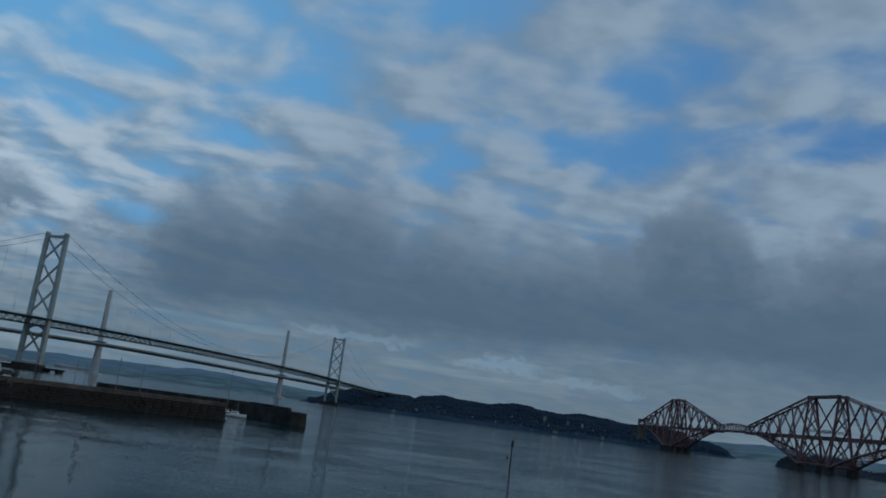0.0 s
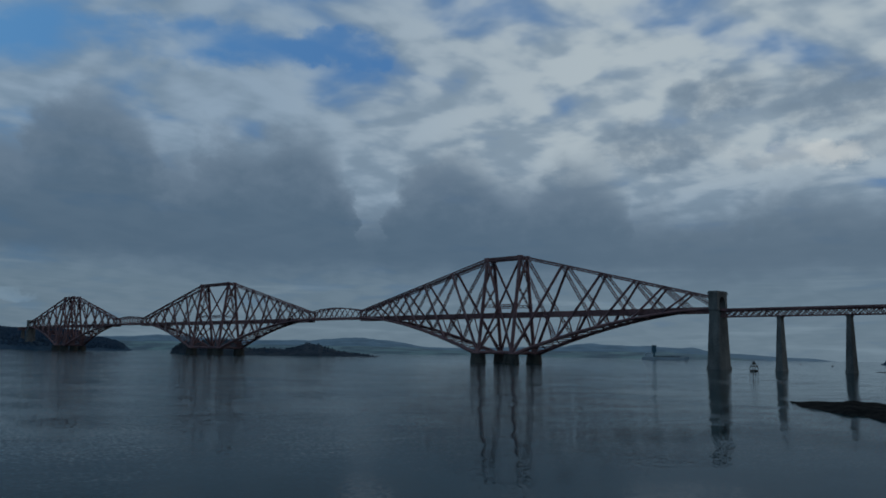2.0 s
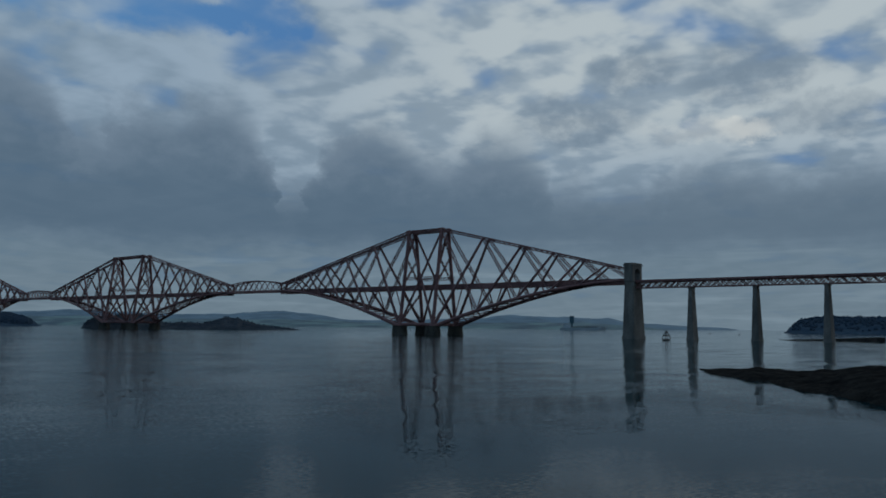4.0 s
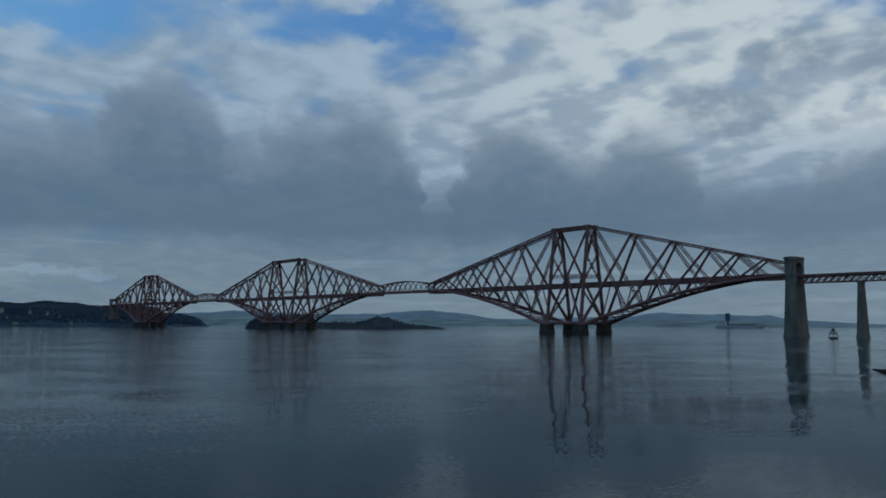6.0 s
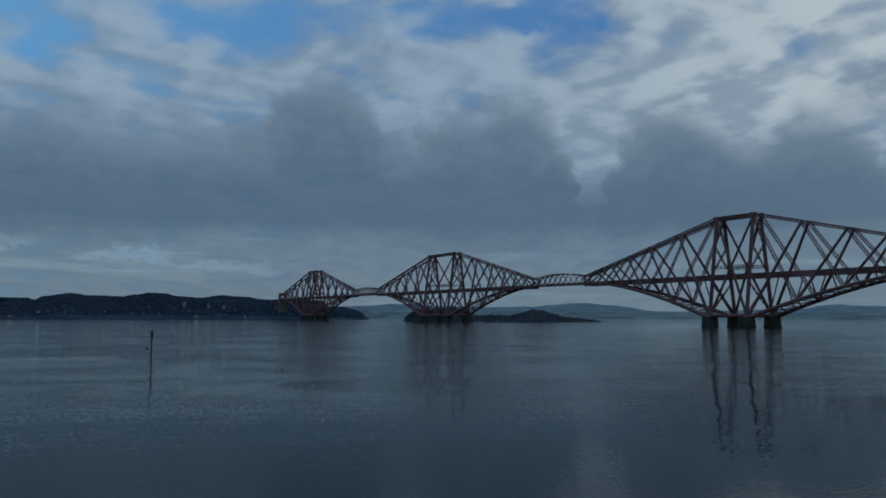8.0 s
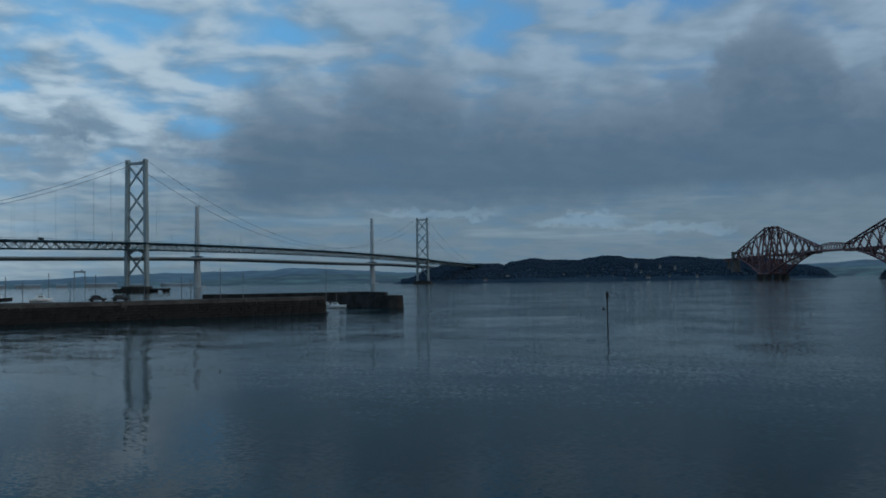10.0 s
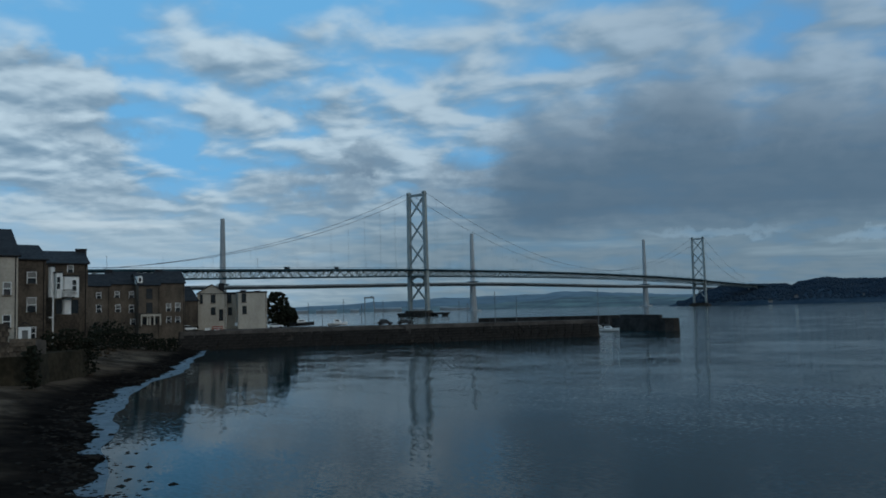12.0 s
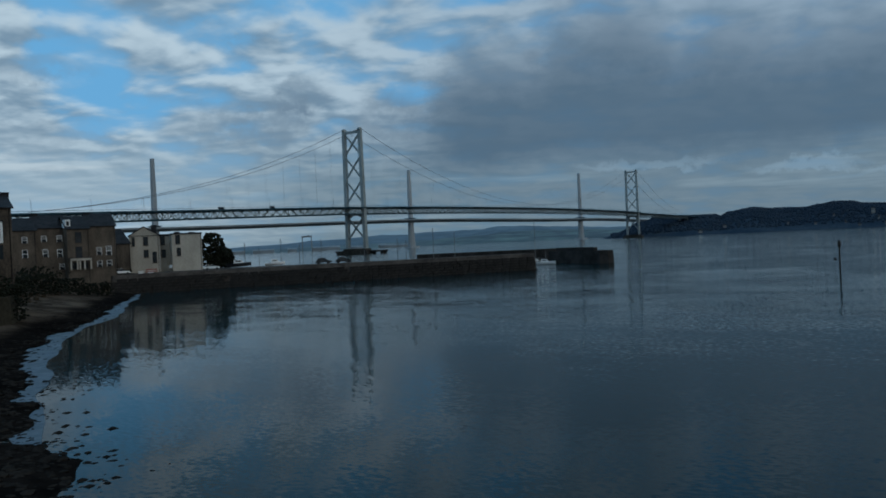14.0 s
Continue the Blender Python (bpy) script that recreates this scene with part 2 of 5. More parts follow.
GREY_RENDER = material("grey_render", (0.13, 0.13, 0.128), (0.25, 0.245, 0.235), 0.05, 0.9, spread=0.6, gloss=0.05)
TRUSS = material("grey_green_truss_steel", (0.14, 0.18, 0.185), (0.25, 0.29, 0.29), 0.05, 0.7, gloss=0.1)
SCRUB = material("brown_winter_scrub", (0.016, 0.013, 0.01), (0.065, 0.05, 0.035), 0.4, 0.95, gloss=0.0)
DARK_GRANITE = material("tide_darkened_granite", (0.022, 0.021, 0.019), (0.06, 0.056, 0.05), 0.2, 0.9, 0.0, 0.12, 0.7, 0.2, 0.35, gloss=0.0)
# rock and scrub, set paler and bluer than ROCK for its distance
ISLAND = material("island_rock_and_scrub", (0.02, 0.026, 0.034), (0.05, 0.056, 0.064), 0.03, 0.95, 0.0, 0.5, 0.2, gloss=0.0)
# sky reflected in the shallows, painted as a pale surface colour
SKY_SHEEN = material("painted_sky_sheen", (0.05, 0.078, 0.10), (0.095, 0.13, 0.16), 0.15, 0.6)
GLASS = material("window_glass", (0.012, 0.015, 0.018), (0.03, 0.034, 0.038), 0.6, 0.14)


def water_material():
    m = bpy.data.materials.new("tidal_water")
    m.use_nodes = True
    t = m.node_tree
    n = Net(t)
    b = t.nodes["Principled BSDF"]
    b.inputs["IOR"].default_value = 1.115
    pos = t.nodes.new("ShaderNodeTexCoord").outputs["Object"]
    x, y, z = n.split(pos)
    # calm lanes and rippled patches
    lanes = n.noise(n.xyz(n.math("MULTIPLY", x, 0.35), y, 0.0), 0.012, 4.0, 0.55, 0.6)
    t.links.new(n.mix(lanes, (0.0015, 0.0145, 0.0185), (0.003, 0.021, 0.026)), b.inputs["Base Color"])
    b.inputs["Roughness"].default_value = 0.05
    # wavelets run up the firth: steeper along their way than across it
    along = n.math("ADD", n.math("MULTIPLY", x, 0.26), n.math("MULTIPLY", y, 0.966))
    across = n.math("SUBTRACT", n.math("MULTIPLY", x, 0.966), n.math("MULTIPLY", y, 0.26))
    patch = n.noise(pos, 0.03, 3.0, 0.6, 0.5)
    # sheltered by the beach, ruffled farther out
    open_water = n.ramp(along, 40.0, 190.0, 0.8, 2.3)
    force = n.math("MULTIPLY", open_water, n.math("MULTIPLY", n.ramp(lanes, 0.3, 0.7, 0.6, 1.35), n.ramp(patch, 0.38, 0.64, 0.6, 1.5)))

    def slope(stretch, scale, shift):
        f = n.noise(n.xyz(n.math("MULTIPLY", across, stretch), along, shift), scale, 2.0, 0.5, 0.3)
        return n.math("SUBTRACT", f, 0.5)

    def mixed(*waves):
        total = 0.0
        for stretch, scale, shift, size in waves:
            total = n.math("ADD", total, n.math("MULTIPLY", slope(stretch, scale, shift), size))
        return total

    steep = mixed((0.6, 3.6, 0.0, 0.20), (0.4, 0.7, 3.0, 0.045), (0.25, 0.1, 7.0, 0.035))
    skew = mixed((0.6, 3.6, 21.0, 0.02), (0.45, 0.8, 27.0, 0.03), (0.6, 0.11, 33.0, 0.06))
    steep, skew = n.math("MULTIPLY", steep, force), n.math("MULTIPLY", skew, force)
    nx = n.math("ADD", n.math("MULTIPLY", steep, 0.26), n.math("MULTIPLY", skew, 0.966))
    ny = n.math("SUBTRACT", n.math("MULTIPLY", steep, 0.966), n.math("MULTIPLY", skew, 0.26))
    unit = t.nodes.new("ShaderNodeVectorMath")
    unit.operation = "NORMALIZE"
    t.links.new(n.xyz(nx, ny, 1.0), unit.inputs[0])
    t.links.new(unit.outputs[0], b.inputs["Normal"])
    return m


WATER = water_material()


def haze_glow_material(name, colour, glow, pale=(1.1, 1.06, 1.04)):
    """Distant hills as a plain backdrop: the haze of miles of damp air is added as emission."""
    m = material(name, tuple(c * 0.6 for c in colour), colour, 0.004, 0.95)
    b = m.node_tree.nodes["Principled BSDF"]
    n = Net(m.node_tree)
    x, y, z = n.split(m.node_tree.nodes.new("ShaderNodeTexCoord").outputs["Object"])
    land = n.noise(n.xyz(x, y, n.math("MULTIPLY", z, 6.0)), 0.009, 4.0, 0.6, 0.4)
    # woods and fields are mottled into the emitted haze colour
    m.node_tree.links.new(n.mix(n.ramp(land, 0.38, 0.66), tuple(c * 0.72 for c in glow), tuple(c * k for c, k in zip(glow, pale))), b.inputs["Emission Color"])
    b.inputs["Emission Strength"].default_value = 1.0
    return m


FAR_HILL = haze_glow_material("haze_glow_hills", (0.02, 0.03, 0.035), (0.015, 0.033, 0.054), (2.1, 2.0, 1.5))
FAR_HILL_2 = haze_glow_material("haze_glow_farther_hills", (0.02, 0.03, 0.04), (0.027, 0.058, 0.094))

# ---- building blocks ----
class Shape:
    """Collects boxes, beams and tubes into one mesh."""

    def __init__(self):
        self.v, self.f = [], []

    def add(self, verts, faces):
        k = len(self.v)
        self.v += [tuple(p) for p in verts]
        self.f += [tuple(i + k for i in q) for q in faces]
        return self

    def loft(self, rings, caps=True):
        n = len(rings[0])
        faces = [(i * n + j, i * n + (j + 1) % n, (i + 1) * n + (j + 1) % n, (i + 1) * n + j) for i in range(len(rings) - 1) for j in range(n)]
        if caps:
            faces += [tuple(range(n))[::-1], tuple(range((len(rings) - 1) * n, len(rings) * n))]
        return self.add([p for r in rings for p in r], faces)

    def box(self, x0, x1, y0, y1, z0, z1, taper=1.0):
        cx, cy = (x0 + x1) / 2, (y0 + y1) / 2
        ring = [(x0, y0), (x1, y0), (x1, y1), (x0, y1)]
        return self.loft([[(x, y, z0) for x, y in ring], [(cx + (x - cx) * taper, cy + (y - cy) * taper, z1) for x, y in ring]])

    def sweep(self, pts, radii, n=8, flat=None):
        """A tube (or, with flat=(width, height), a box beam) along points."""
        pts = [Vector(p) for p in pts]
        rings = []
        for i, p in enumerate(pts):
            d = (pts[min(i + 1, len(pts) - 1)] - pts[max(i - 1, 0)]).normalized()
            a = d.cross(Vector((0, 0, 1)) if abs(d.z) < 0.95 else Vector((0, 1, 0))).normalized()
            b = a.cross(d)
            if flat:
                w2, h2 = flat[0] / 2, flat[1] / 2
                rings.append([p + a * s * w2 + b * t * h2 for s, t in ((-1, -1), (1, -1), (1, 1), (-1, 1))])
            else:
                r = radii[i] if isinstance(radii, (list, tuple)) else radii
                rings.append([p + a * r * math.cos(k * math.tau / n) + b * r * math.sin(k * math.tau / n) for k in range(n)])
        return self.loft(rings)

    def mesh(self, name, smooth=False):
        me = bpy.data.meshes.new(name)
        me.from_pydata(self.v, [], self.f)
        if smooth:
            me.polygons.foreach_set("use_smooth", [True] * len(me.polygons))
            me.update()
            me.set_sharp_from_angle(angle=radians(40))
        return me


def part(name, shape, mat, parent, label="", smooth=False, at=None):
    ob = new(name, shape.mesh(name, smooth) if isinstance(shape, Shape) else shape)
    if not ob.data.materials:
        ob.data.materials.append(mat)
    ob.parent = parent
    if at is not None:
        ob.matrix_basis = at
    if label:
        tagged(ob, label)
    return ob


def thing(name, label, category, at=None, group="", kind="", shape=None, mat=None, smooth=False):
    ob = new(name, shape.mesh(name, smooth) if shape else None)
    if shape:
        ob.data.materials.append(mat)
    if at is not None:
        ob.matrix_basis = at
    return tagged(ob, label, category, group, kind)


def polar(azimuth, dist):
    a = radians(azimuth)
    return -math.sin(a) * dist, math.cos(a) * dist


def lerp(a, b, t):
    return a + (b - a) * t


def curve_at(points, x):
    points = sorted(points)
    if x <= points[0][0]:
        return points[0][1]
    for (xa, ya), (xb, yb) in zip(points, points[1:]):
        if x <= xb:
            t = (x - xa) / (xb - xa)
            return lerp(ya, yb, t * t * (3 - 2 * t))
    return points[-1][1]


def grid_shape(nu, nv, fn):
    s = Shape()
    s.add([fn(i / nu, j / nv) for i in range(nu + 1) for j in range(nv + 1)],
          [(i * (nv + 1) + j, (i + 1) * (nv + 1) + j, (i + 1) * (nv + 1) + j + 1, i * (nv + 1) + j + 1) for i in range(nu) for j in range(nv)])
    return s


def fbm(x, y, scale, octaves=4):
    return noise.fractal(Vector((x * scale, y * scale, 3.1)), 1.0, 2.0, octaves)


# ---- water and land ----
sea = Shape()
sea.add([(4950 * math.cos(k * math.tau / 160), 4950 * math.sin(k * math.tau / 160), 0) for k in range(160)], [tuple(range(160))])
thing("water", "calm grey-blue tidal water with faint ripples", "water", kind="structure", shape=sea, mat=WATER)

SHORELINE = [(-175, 205), (-146, 168), (-120, 133), (-98, 105), (-83, 81), (-66, 60), (-49, 44), (-37.6, 34.6), (-29, 27.7), (-22, 20), (-12, 10), (10, 5), (60, -8), (140, -30), (230, -60)]


def shore_distance(x, y):
    """Metres inland of the water's edge; negative in the water."""
    best, sign = 1e9, 1
    for (xa, ya), (xb, yb) in zip(SHORELINE, SHORELINE[1:]):
        ex, ey = xb - xa, yb - ya
        t = max(0, min(1, ((x - xa) * ex + (y - ya) * ey) / (ex * ex + ey * ey)))
        px, py = x - xa - t * ex, y - ya - t * ey
        d = math.hypot(px, py)
        if d < best:
            best, sign = d, -1 if ex * py - ey * px > 0 else 1
    return best * sign


def shore_height(x, y):
    d = shore_distance(x, y) + 2.2 * fbm(x, y, 0.09, 3)
    steep = min(1.0, max(0.0, (y - 45) / 40))  # the town stands on a steeper bank
    z = d * 0.13 if d < 25 else 3.25 + min(d - 25, 60) * 0.055
    z = lerp(z, min(d * 0.17, 3.2 + d * 0.04), steep) if d > 0 else z
    return max(z, -1.5) + 0.22 * fbm(x, y, 0.35, 4) * (1 if d > -6 else 0.2)


def shore_point(u, v):
    x, y = lerp(-330, 260, u), lerp(-160, 240, v)
    return x, y, shore_height(x, y)


thing("shore_ground", "dark shingle and weed beach rising to rough grass", "beach", kind="structure",
      shape=grid_shape(236, 160, shore_point), mat=SHORE, smooth=True)
thing("promenade", "plain stone promenade above the beach", "promenade", kind="structure",
      shape=Shape().box(-14, 60, -40, 0.6, 0.2, EYE[2] - 1.55), mat=GRANITE)


ICO = bmesh.new()
bmesh.ops.create_icosphere(ICO, subdivisions=1, radius=1.0)
ICO_V = [tuple(v.co) for v in ICO.verts]
ICO_F = [tuple(v.index for v in f.verts) for f in ICO.faces]
ICO.free()


def clump(shape, x, y, z, r, rnd, tall=1.1):
    """One ragged lump of foliage or rock."""
    shape.add([(x + a * r * rnd.uniform(0.6, 1.25), y + b * r * rnd.uniform(0.6, 1.25), z + (c * 0.9 + 0.45) * r * tall * rnd.uniform(0.7, 1.2)) for a, b, c in ICO_V], ICO_F)


def ridge(name, label, profile, near, far, mat, category="hill", rough=0.1, grain=0.02, lift=0.0, step=0.12, kind="structure", back=1.25, trees=0, tree_size=7.0):
    """Land whose skyline follows azimuth and elevation marks, between two distances."""
    a0, a1 = profile[0][0], profile[-1][0]
    n = max(8, int(abs(a1 - a0) / step))

    def at(u, v):
        a = lerp(a0, a1, u)
        t = min(v / 0.7, 1.0)
        dist = lerp(near, far, t) if v <= 0.7 else lerp(far, far * back, (v - 0.7) / 0.3)
        x, y = polar(a, dist)
        crest = EYE[2] + far * math.tan(radians(curve_at(profile, a)))
        end = min(1.0, u * n / 4, (1 - u) * n / 4)
        rise = crest * (t ** 0.75) if v <= 0.7 else crest * (1 - (v - 0.7) / 0.3)
        z = rise * (0.15 + 0.85 * end) + rough * crest * fbm(x, y, grain) * min(t * 3, 1) - (1.0 if v == 0 else 0)
        return x, y, z + lift * t

    if trees:
        wood = Shape()
        rnd = random.Random(len(name) + trees)
        for k in range(trees):
            u, v = rnd.uniform(0.02, 0.98), rnd.choice((0.7, rnd.uniform(0.06, 0.7), rnd.uniform(0.3, 0.72)))
            x, y, z = at(u, v)
            clump(wood, x, y, z, rnd.uniform(0.6, 1.25) * tree_size, rnd)
        thing(name.split("_")[0] + "_trees", "dense dark winter trees covering the " + category, "woodland", kind="stuff", shape=wood, mat=HAZED_LEAF)
    return thing(name, label, category, kind=kind, shape=grid_shape(n, 16, at), mat=mat, smooth=True)


FIFE = [(9.5, -0.15), (8.6, 0.0), (7.0, 0.62), (5.6, 0.94), (4.2, 0.94), (2.2, 0.92), (1.85, 0.8), (1.3, 1.03), (-0.2, 1.23), (-1.3, 1.12), (-3.2, 1.10), (-4.1, 1.28), (-4.9, 1.39),
        (-5.9, 1.30), (-6.6, 1.15), (-8.2, 1.08), (-9.7, 1.19), (-10.9, 1.06), (-12.1, 0.93), (-13.1, 0.95), (-14.4, 1.0), (-15.9, 0.94), (-16.8, 0.5), (-17.5, 0.5), (-18.3, 0.3), (-19.0, 0.05), (-19.5, -0.25)]
ridge("wooded_headland", "dark wooded headland across the water with scattered houses", FIFE, 1965, 2450, HAZED_WOODLAND, "headland", 0.09, 0.006, trees=14000, tree_size=3.0)
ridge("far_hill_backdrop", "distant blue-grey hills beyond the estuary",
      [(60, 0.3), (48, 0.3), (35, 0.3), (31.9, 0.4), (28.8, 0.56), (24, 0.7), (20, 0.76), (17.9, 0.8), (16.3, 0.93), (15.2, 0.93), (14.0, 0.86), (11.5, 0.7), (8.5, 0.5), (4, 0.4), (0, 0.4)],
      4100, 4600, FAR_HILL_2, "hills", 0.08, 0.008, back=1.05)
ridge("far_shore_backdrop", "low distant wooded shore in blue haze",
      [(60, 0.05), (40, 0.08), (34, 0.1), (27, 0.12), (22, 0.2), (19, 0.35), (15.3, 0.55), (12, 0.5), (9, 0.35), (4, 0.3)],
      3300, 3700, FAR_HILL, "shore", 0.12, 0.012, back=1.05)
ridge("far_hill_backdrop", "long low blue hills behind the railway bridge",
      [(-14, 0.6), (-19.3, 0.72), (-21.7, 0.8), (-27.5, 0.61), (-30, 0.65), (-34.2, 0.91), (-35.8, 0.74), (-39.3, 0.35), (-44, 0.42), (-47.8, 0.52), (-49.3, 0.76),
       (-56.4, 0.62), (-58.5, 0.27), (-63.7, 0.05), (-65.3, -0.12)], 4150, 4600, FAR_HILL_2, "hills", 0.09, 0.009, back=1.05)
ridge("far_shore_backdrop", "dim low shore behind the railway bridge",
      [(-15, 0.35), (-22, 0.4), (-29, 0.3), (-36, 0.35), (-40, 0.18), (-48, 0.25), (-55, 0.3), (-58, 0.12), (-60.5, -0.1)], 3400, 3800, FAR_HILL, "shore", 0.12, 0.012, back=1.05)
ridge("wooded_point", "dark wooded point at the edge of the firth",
      [(-67.6, -0.2), (-68.0, 0.15), (-68.6, 0.5), (-69.6, 0.62), (-71, 0.68), (-73.5, 0.74), (-80, 0.9), (-95, 1.0)], 1900, 2150, HAZED_WOODLAND, "headland", 0.12, 0.01, step=0.08, trees=2200, tree_size=3.8)
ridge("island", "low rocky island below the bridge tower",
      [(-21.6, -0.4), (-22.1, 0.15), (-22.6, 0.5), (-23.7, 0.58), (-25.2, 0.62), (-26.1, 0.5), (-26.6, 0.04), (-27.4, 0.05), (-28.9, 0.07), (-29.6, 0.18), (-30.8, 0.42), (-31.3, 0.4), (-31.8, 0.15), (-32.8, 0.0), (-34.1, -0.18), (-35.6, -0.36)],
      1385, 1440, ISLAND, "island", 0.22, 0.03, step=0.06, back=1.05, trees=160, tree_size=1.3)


def spit_point(u, v):
    a = lerp(-62.4, -100, u)
    near = curve_at([(-110, 90), (-80, 100), (-73.5, 117), (-69, 135), (-66, 159), (-63.2, 176), (-62.4, 199)], a)
    crest = curve_at([(-110, 5), (-80, 4), (-73.3, 3.1), (-72.2, 2.9), (-70, 1.6), (-68.6, 0.9), (-66, 1.3), (-64, 0.9), (-62.4, 0.35)], a)
    x, y = polar(a, lerp(near, 205, v))
    hump = math.sin(math.pi * min(1.0, v * 1.02)) ** 0.6 if v < 1 else -0.5
    return x, y, crest * hump + 0.5 * fbm(x, y, 0.25) * min(1, u * 12) - 0.2


thing("rock_spit", "low dark weed-covered rock spit running into the water", "rocks", kind="structure", shape=grid_shape(170, 26, spit_point), mat=ROCK, smooth=True)

# ---- railway cantilever bridge ----
RAIL = pose(605.6, 375.3, 0, 0, 0, 4.53)  # local y runs north along the track, local x east
rail = thing("railway_bridge", "red-brown steel cantilever railway bridge on granite piers", "bridge", RAIL)
BAYS = [0, 52, 96, 131, 159, 184, 207.3]
DECK = 50.0


def low_z(d):
    return 49 - 41 * max(0.0, 1 - d / 207.3) ** 1.7


def top_z(d):
    return 106.0 - 49 * d / 207.3


def low_x(d):
    return lerp(17.5, 4.6, d / 207.3)


def top_x(d):
    return lerp(5.0, 4.0, d / 207.3)


def lattice(a, b, wide, deep, chord, turns):
    """A laced box girder from a to b."""
    a, b = Vector(a), Vector(b)
    d = (b - a).normalized()
    s = d.cross(Vector((1, 0, 0))).normalized()
    e = s.cross(d).normalized()
    shape = Shape()
    lines = [[lerp(a, b, k / turns) + s * i * deep / 2 + e * j * wide / 2 for k in range(turns + 1)] for i, j in ((-1, -1), (-1, 1), (1, 1), (1, -1))]
    for line in lines:
        shape.sweep([line[0], line[-1]], 0, flat=(chord, chord))
    for p, q in ((0, 3), (1, 2), (0, 1), (2, 3)):
        for k in range(turns):
            shape.sweep([lines[p][k], lines[q][k + 1]], 0, flat=(chord * 0.45, chord * 0.45))
            shape.sweep([lines[q][k], lines[p][k + 1]], 0, flat=(chord * 0.45, chord * 0.45))
    return shape


def cantilever(s0, s1):
    legs = (s0, s1)
    for s in legs:
        for sx in (-1, 1):
            pier = Shape()
            n = 24
            rings = []
            for z, r in ((-3, 8.6), (1.0, 8.4), (1.05, 7.9), (8.3, 7.3), (8.35, 7.8), (9.2, 7.8)):
                rings.append([(sx * 17.5 + r * math.cos(k * math.tau / n), s + r * math.sin(k * math.tau / n), z) for k in range(n)])
            pier.loft(rings)
            part("masonry_pier", pier, DARK_GRANITE, rail, "round granite-faced pier", True)
            part("column", Shape().sweep([(sx * 17.5, s, 8.5), (sx * 5.0, s, 106)], [1.85, 1.75], 14), RED_STEEL, rail, "", True)
            part("column_foot", Shape().sweep([(sx * 17.8, s, 8.0), (sx * 17.1, s, 13.5)], [3.6, 2.2], 12), RED_STEEL, rail, "", True)
            part("column_head", Shape().box(sx * 5 - 2.2, sx * 5 + 2.2, s - 2.6, s + 2.6, 103.6, 107.4), RED_STEEL, rail)
        # cross frames between the two leaning columns
        for za, zb in ((12, 42), (52, 78), (78, 104)):
            xa, xb = lerp(17.5, 5, (za - 8.5) / 97.5), lerp(17.5, 5, (zb - 8.5) / 97.5)
            for sx in (-1, 1):
                part("cross_brace", lattice((sx * xa, s, za), (-sx * xb, s, zb), 1.2, 1.2, 0.35, 7), RED_STEEL, rail)
        part("portal_beam", lattice((-5, s, 105), (5, s, 105), 2.0, 2.4, 0.45, 4), RED_STEEL, rail)
        part("tie_beam", Shape().sweep([(-17, s, 10.5), (17, s, 10.5)], 1.3, 10), RED_STEEL, rail, "", True)
    for sx in (-1, 1):
        part("top_member", lattice((sx * 5, s0 - 1, 105.6), (sx * 5, s1 + 1, 105.6), 2.6, 2.2, 0.9, 8), RED_STEEL, rail)
        part("bottom_member", Shape().sweep([(sx * 17.5, s0, 10.5), (sx * 17.5, s1, 10.5)], 1.7, 12), RED_STEEL, rail, "", True)
        for a, b in ((s0, s1), (s1, s0)):
            part("tower_diagonal", Shape().sweep([(sx * 17.3, a, 10.5), (sx * 5.0, b, 104.5)], [1.25, 1.1], 10), RED_STEEL, rail, "", True)
        part("maintenance_walk", lattice((sx * 11.2, s0 - 3, 57), (sx * 11.2, s1 + 3, 57), 1.4, 2.6, 0.4, 10), RED_STEEL, rail)
    for sign, foot in ((-1, s0), (1, s1)):
        for sx in (-1, 1):
            low = [(sx * low_x(d), foot + sign * d, low_z(d)) for d in np.linspace(0, 207.3, 19)]
            part("bottom_chord", Shape().sweep(low, [lerp(2.0, 1.0, i / 18) for i in range(19)], 10), RED_STEEL, rail, "", True)
            for drop, thick in ((-1.1, 0.95), (1.1, 0.7)):
                part("top_chord", Shape().sweep([(sx * 5, foot, 105.6 - drop), (sx * 4, foot + sign * 207.3, 57.2 - drop * 0.7)], 0, flat=(1.7, thick)), RED_STEEL, rail)
            part("chord_lacing", lattice((sx * 5, foot, 105.6), (sx * 4, foot + sign * 207.3, 57.2), 1.2, 2.0, 0.25, 34), RED_STEEL, rail)
            for i in range(6):
                d, e = BAYS[i], BAYS[i + 1]
                lo, hi = (sx * low_x(d), foot + sign * d, low_z(d)), (sx * top_x(e), foot + sign * e, top_z(e))
                if i < 5:
                    r = lerp(1.5, 0.85, i / 5)
                    part("strut", Shape().sweep([lo, hi], [r, r * 0.85], 10), RED_STEEL, rail, "", True)
                hi2, lo2 = (sx * top_x(d), foot + sign * d, top_z(d)), (sx * low_x(e), foot + sign * e, low_z(e))
                part("tie", lattice(hi2, lo2, 1.5, lerp(2.7, 1.5, i / 5), lerp(0.36, 0.26, i / 5), max(7, 26 - 3 * i)), RED_STEEL, rail)
                # posts carrying the deck from the lower chord
                for k in (0.5, 1.0):
                    g = lerp(d, e, k)
                    if DECK - 5 - low_z(g) > 2.5:
                        part("deck_post", Shape().sweep([(sx * low_x(g), foot + sign * g, low_z(g)), (sx * 4.4, foot + sign * g, DECK - 4.6)], 0, flat=(0.9, 0.9)), RED_STEEL, rail)
